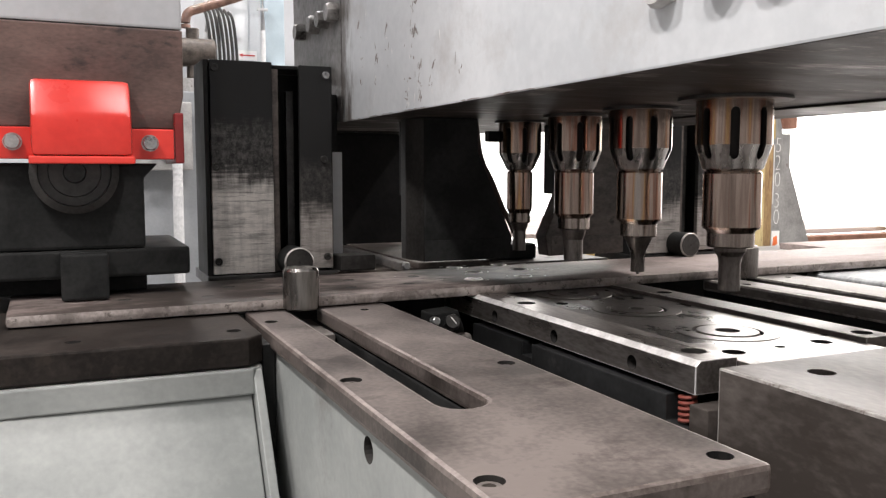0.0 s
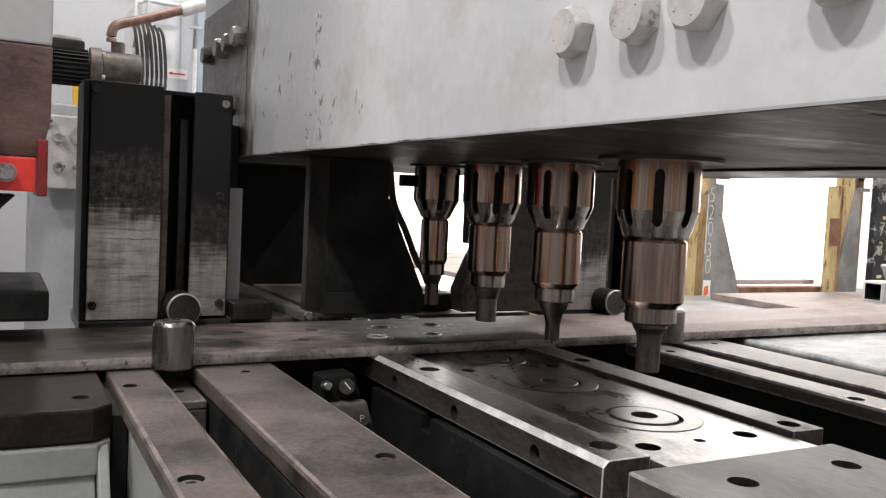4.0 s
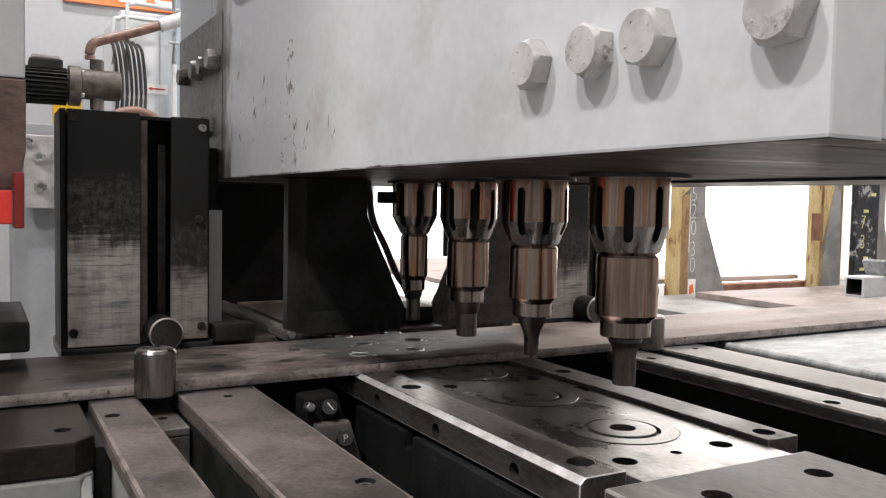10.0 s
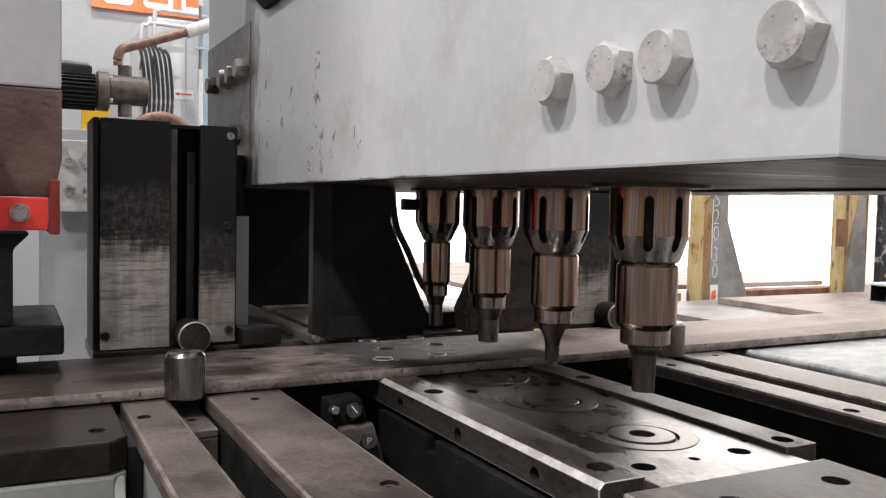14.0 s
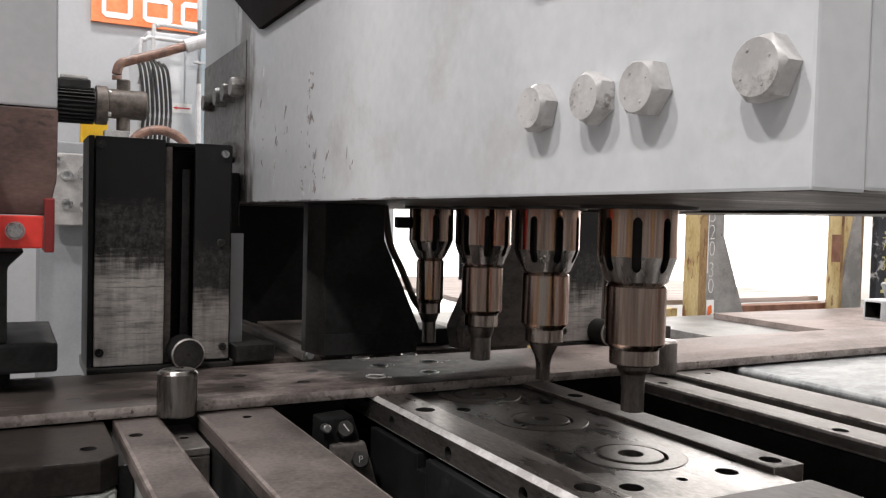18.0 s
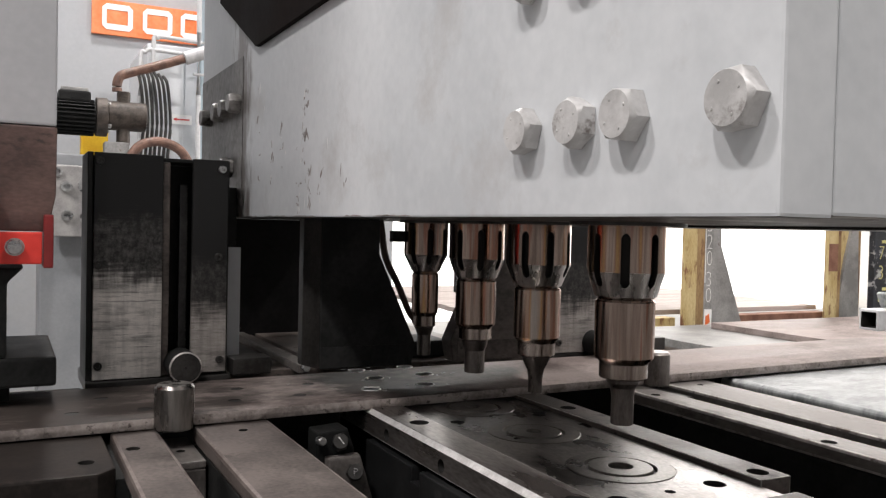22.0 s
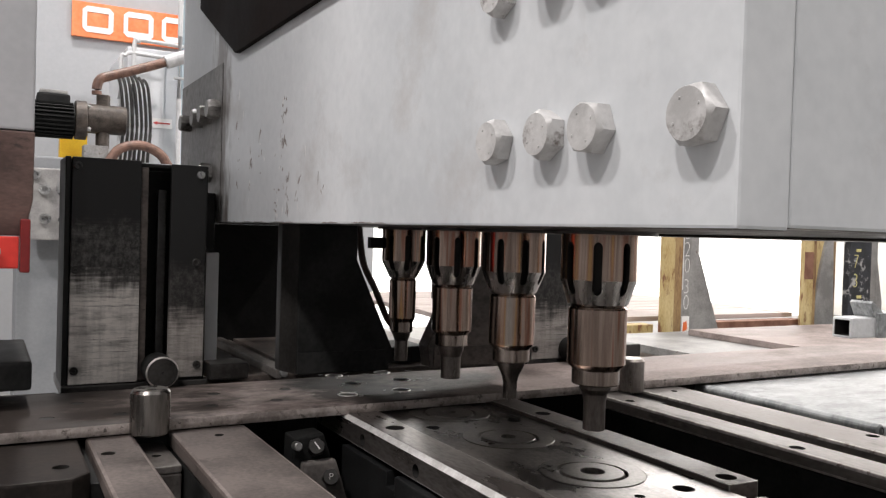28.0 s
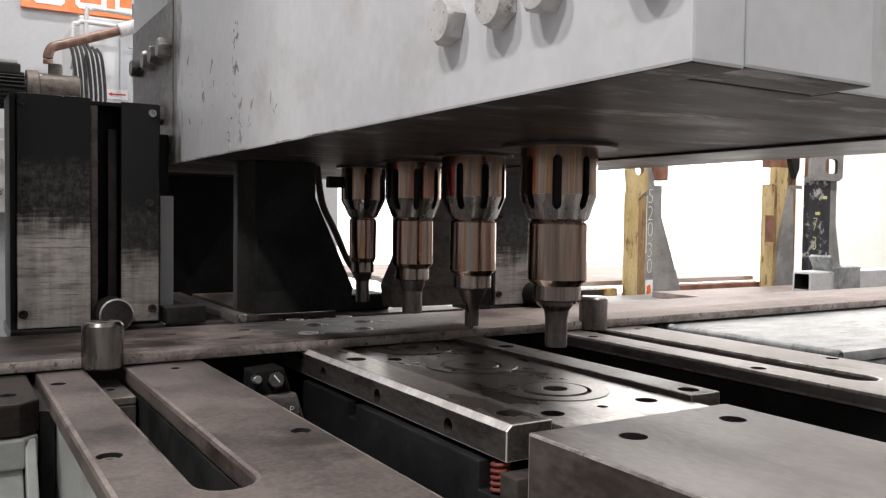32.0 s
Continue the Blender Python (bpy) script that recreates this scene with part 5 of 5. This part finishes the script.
part("edge", box(1.362, 1.40, 5.21, 5.245, 1.80, 2.07, 0.002), BLACK_PAINT, sign)
for x in (0.48, 0.78, 1.07):
    bar = part("white_shape", prism([(x + 0.03, 1.84), (x + 0.20, 1.84), (x + 0.225, 1.865), (x + 0.225, 2.01), (x + 0.195, 2.04), (x + 0.03, 2.04), (x, 2.01), (x, 1.87)], 5.204, 5.209, 0.0), WHITE, panel, "plain white block shape")
    cut(bar, box(x + 0.032, x + 0.188, 5.19, 5.22, 1.885, 1.995, 0))

# ---- racks and stock to the right ----
def flat(pts, y0, y1, bevel=0.004):
    return prism(pts, y0, y1, bevel)


def rack_post(x, label):
    return thing("rack_post", label, "rack post", "rack posts", at=(x, 2.1, -0.95))


post_a = rack_post(3.655, "rusty pale yellow rack post with a lifting hole and chalked figures")
front = part("upright", flat([(3.560, -0.95), (3.665, -0.95), (3.665, 0.40), (3.742, 0.46), (3.740, 0.575), (3.715, 0.622), (3.655, 0.640), (3.59, 0.622), (3.557, 0.575), (3.570, 0.46), (3.560, 0.40)], 2.075, 2.10), RUSTY_YELLOW, post_a, "pale yellow front flange")
cut(front, rod((3.665, 2.0, 0.582), (3.665, 2.2, 0.582), 0.036, 20), RUST)
part("upright", box(3.6665, 3.748, 2.095, 2.19, -0.95, 0.42, 0.004), RUSTY_BROWN, post_a, "rust-stained side flange")
web_a = part("web", flat([(3.750, -0.95), (3.826, -0.95), (3.826, 0.47), (3.815, 0.54), (3.785, 0.63), (3.735, 0.64), (3.76, 0.56), (3.750, 0.47)], 2.10, 2.16), RACK_GREY, post_a, "dark grey channel web")
part("cap", box(3.828, 3.965, 2.12, 2.22, 0.525, 0.70, 0.006), RUST, post_a, "rust-brown block")
part("gusset", flat([(3.828, -0.95), (4.115, -0.95), (4.108, -0.235), (3.965, 0.13), (3.903, 0.285), (3.900, 0.49), (3.828, 0.49)], 2.11, 2.13, 0.002), RACK_GREY, post_a, "grey triangular gusset plate")
part("strip", box(3.905, 3.945, 2.20, 2.23, -0.95, 0.47, 0.003), RUSTY_YELLOW, post_a, "thin yellow strip behind the gusset")
part("mark", box(3.756, 3.818, 2.092, 2.0985, -0.26, -0.12, 0), WHITE, web_a, "white paint mark")
part("mark", flat([(3.762, -0.22), (3.800, -0.20), (3.792, -0.15), (3.765, -0.16)], 2.088, 2.0915, 0), ORANGE, web_a, "orange paint mark")
for ch, z in (("5", 0.372), ("2", 0.262), ("0", 0.158), ("3", 0.025), ("0", -0.078)):
    letters("figure", ch, (3.790, 2.097, z), 0.140, CHALK, web_a, thin=-0.0045, narrow=0.80)
part("stroke", box(3.753, 3.758, 2.095, 2.0985, 0.05, 0.42, 0), CHALK, web_a, "long chalk line")
post_b = rack_post(4.95, "rusty yellow rack post with a tapered grey plate")
part("upright", flat([(4.880, -0.95), (4.985, -0.95), (4.985, 0.535), (4.881, 0.530)], 2.08, 2.11), RUSTY_YELLOW, post_b, "yellow front flange")
part("patch", box(4.888, 4.980, 2.077, 2.0795, 0.12, 0.31, 0.001), RUST, post_b, "rust-brown primer patch")
part("upright", box(4.987, 5.035, 2.095, 2.17, -0.95, 0.53, 0.003), RUSTY_BROWN, post_b, "rust-stained side flange")
part("upright", flat([(5.040, -0.95), (5.196, -0.95), (5.196, 0.66), (5.040, 0.66)], 2.13, 2.17), RUSTY_YELLOW, post_b, "pale rusty rear flange")
part("cap", box(5.040, 5.190, 2.14, 2.24, 0.661, 0.86, 0.006), RUST, post_b, "rust-brown block")
part("brace", flat([(5.012, -0.95), (5.255, -0.95), (5.254, -0.23), (5.222, 0.52), (5.190, 0.53), (5.10, 0.20), (5.010, -0.23)], 2.105, 2.128, 0.002), RACK_GREY, post_b, "tall tapered grey plate")
post_c = rack_post(5.47, "chipped black rack post with yellow chalk figures and a lifting lug")
part("upright", box(5.257, 5.345, 2.17, 2.23, -0.95, 0.86, 0.004), RUSTY_BROWN, post_c, "brown channel flange")
part("cross_pin", box(5.215, 5.350, 2.122, 2.1295, 0.510, 0.535, 0.003), RACK_GREY, post_c, "grey cross pin")
part("wedge", flat([(5.16, 0.86), (5.31, 0.86), (5.31, 0.66), (5.27, 0.58), (5.235, 0.66)], 2.12, 2.16, 0.003), BLACK_PAINT, post_c, "dark wedge")
board = part("upright", flat([(5.350, -0.95), (5.600, -0.95), (5.600, 0.61), (5.350, 0.61)], 2.06, 2.11), RACK_BLACK, post_c, "black board with chipped white paint")
lug = part("lifting_lug", flat([(5.312, 0.555), (5.420, 0.5745), (5.660, 0.5745), (5.705, 0.60), (5.712, 0.795), (5.330, 0.79)], 2.035, 2.0585), RACK_GREY, post_c, "grey lifting lug with a square hole")
cut(lug, box(5.495, 5.640, 2.0, 2.10, 0.628, 0.738, 0.03))
part("cap", box(5.48, 5.66, 2.12, 2.2, 0.60, 0.76, 0.004), RUST, post_c, "rust-brown block behind the lug")
part("web", box(5.602, 5.688, 2.07, 2.12, -0.95, 0.61, 0.004), RACK_GREY, post_c, "grey side web")
part("gusset", flat([(5.690, -0.95), (5.83, -0.95), (5.80, -0.05), (5.690, 0.45)], 2.10, 2.12, 0.002), RACK_GREY, post_c, "narrow grey gusset")
for ch, z in (("7", 0.20), ("3", 0.06)):
    letters("figure", ch, (5.42, 2.057, z), 0.150, YELLOW_CHALK, board, thin=-0.004, narrow=0.85)
for z, x0 in ((0.44, 5.50), (0.32, 5.42), (-0.02, 5.44), (-0.10, 5.40)):
    part("chalk_bar", box(x0, x0 + 0.05, 2.054, 2.0585, z, z + 0.022, 0), YELLOW_CHALK, board, "illegible chalk stroke")
rackbase = thing("storage_rack", "rusty yellow rack base frame carrying timber boards", "rack base", at=(4.2, 2.6, -0.95))
part("beam", box(2.4, 3.56, 2.14, 2.24, -0.34, -0.17, 0.006), RUSTY_YELLOW, rackbase, "rusty yellow cross beam")
part("beam", box(4.10, 5.0, 2.15, 2.25, -0.30, -0.170, 0.006), RUST, rackbase, "rusty cross beam")
part("leg", box(2.42, 2.52, 2.14, 2.24, -0.95, -0.345), RUSTY_YELLOW, rackbase)
part("leg", box(4.5, 4.6, 2.14, 2.24, -0.95, -0.345), RUSTY_YELLOW, rackbase)
part("leg", box(2.42, 2.52, 4.3, 4.4, -0.95, -0.17), RUSTY_YELLOW, rackbase)
part("leg", box(4.7, 4.8, 4.3, 4.4, -0.95, -0.17), RUSTY_YELLOW, rackbase)
rng = random.Random(3)
for k in range(11):
    y = 2.26 + 0.2 * k
    part("board", box(2.3 + rng.uniform(0, 0.08), 5.0 + rng.uniform(-0.05, 0.05), y, y + 0.193, -0.165, -0.135 + rng.uniform(0, 0.006), 0.004), TIMBER, rackbase)
stock = thing("steel_stock_stack", "stack of wide dusty pale steel plates beyond the workpiece", "steel stock", at=(4.0, 1.2, -0.95))
part("plate", box(3.54, 7.4, 0.75, 1.82, -0.200, -0.165, 0.004), MILL_SCALE, stock)
part("plate", box(2.95, 7.5, 0.78, 2.00, -0.245, -0.201, 0.004), RACK_GREY, stock, "pale grey plate")
part("skid", box(3.0, 3.12, 0.8, 1.9, -0.95, -0.246, 0.004), TIMBER, stock)
part("skid", box(6.0, 6.12, 0.8, 1.9, -0.95, -0.246, 0.004), TIMBER, stock)
tubes = thing("steel_box_tube", "grey galvanised square tube end with a clamp", "steel tube", at=(4.0, 0.75, -0.1))
bar = part("tube", box(3.30, 5.6, 0.58, 0.68, -0.06, 0.035, 0.008), CONDUIT, tubes, "pale painted square tube")
cut(bar, box(3.1, 5.5, 0.592, 0.668, -0.048, 0.023, 0.004))
part("clamp", prism([(3.46, 0.036), (3.66, 0.036), (3.66, 0.056), (3.52, 0.056), (3.44, 0.11), (3.425, 0.10)], 0.575, 0.685, 0.003), GALVANISED, tubes, "bent clamp plate")
part("clamp", box(3.47, 3.65, 0.562, 0.579, -0.06, 0.054, 0.004), GALVANISED, tubes)
part("support", box(3.9, 4.0, 0.59, 0.67, -0.95, -0.061, 0.004), RACK_GREY, tubes)
part("support", box(5.1, 5.2, 0.59, 0.67, -0.95, -0.061, 0.004), RACK_GREY, tubes)
roller_bed = thing("outfeed_bed", "dark steel outfeed bed that carries the bar", "outfeed bed", at=(4.0, -0.15, -0.95))
part("bed", box(1.75, 6.0, -0.22, 0.04, -0.10, -0.002, 0.004), DARK_STEEL, roller_bed)
part("leg", box(2.4, 2.5, -0.2, 0.02, -0.95, -0.101, 0.004), DARK_STEEL, roller_bed)
part("leg", box(5.2, 5.3, -0.2, 0.02, -0.95, -0.101, 0.004), DARK_STEEL, roller_bed)
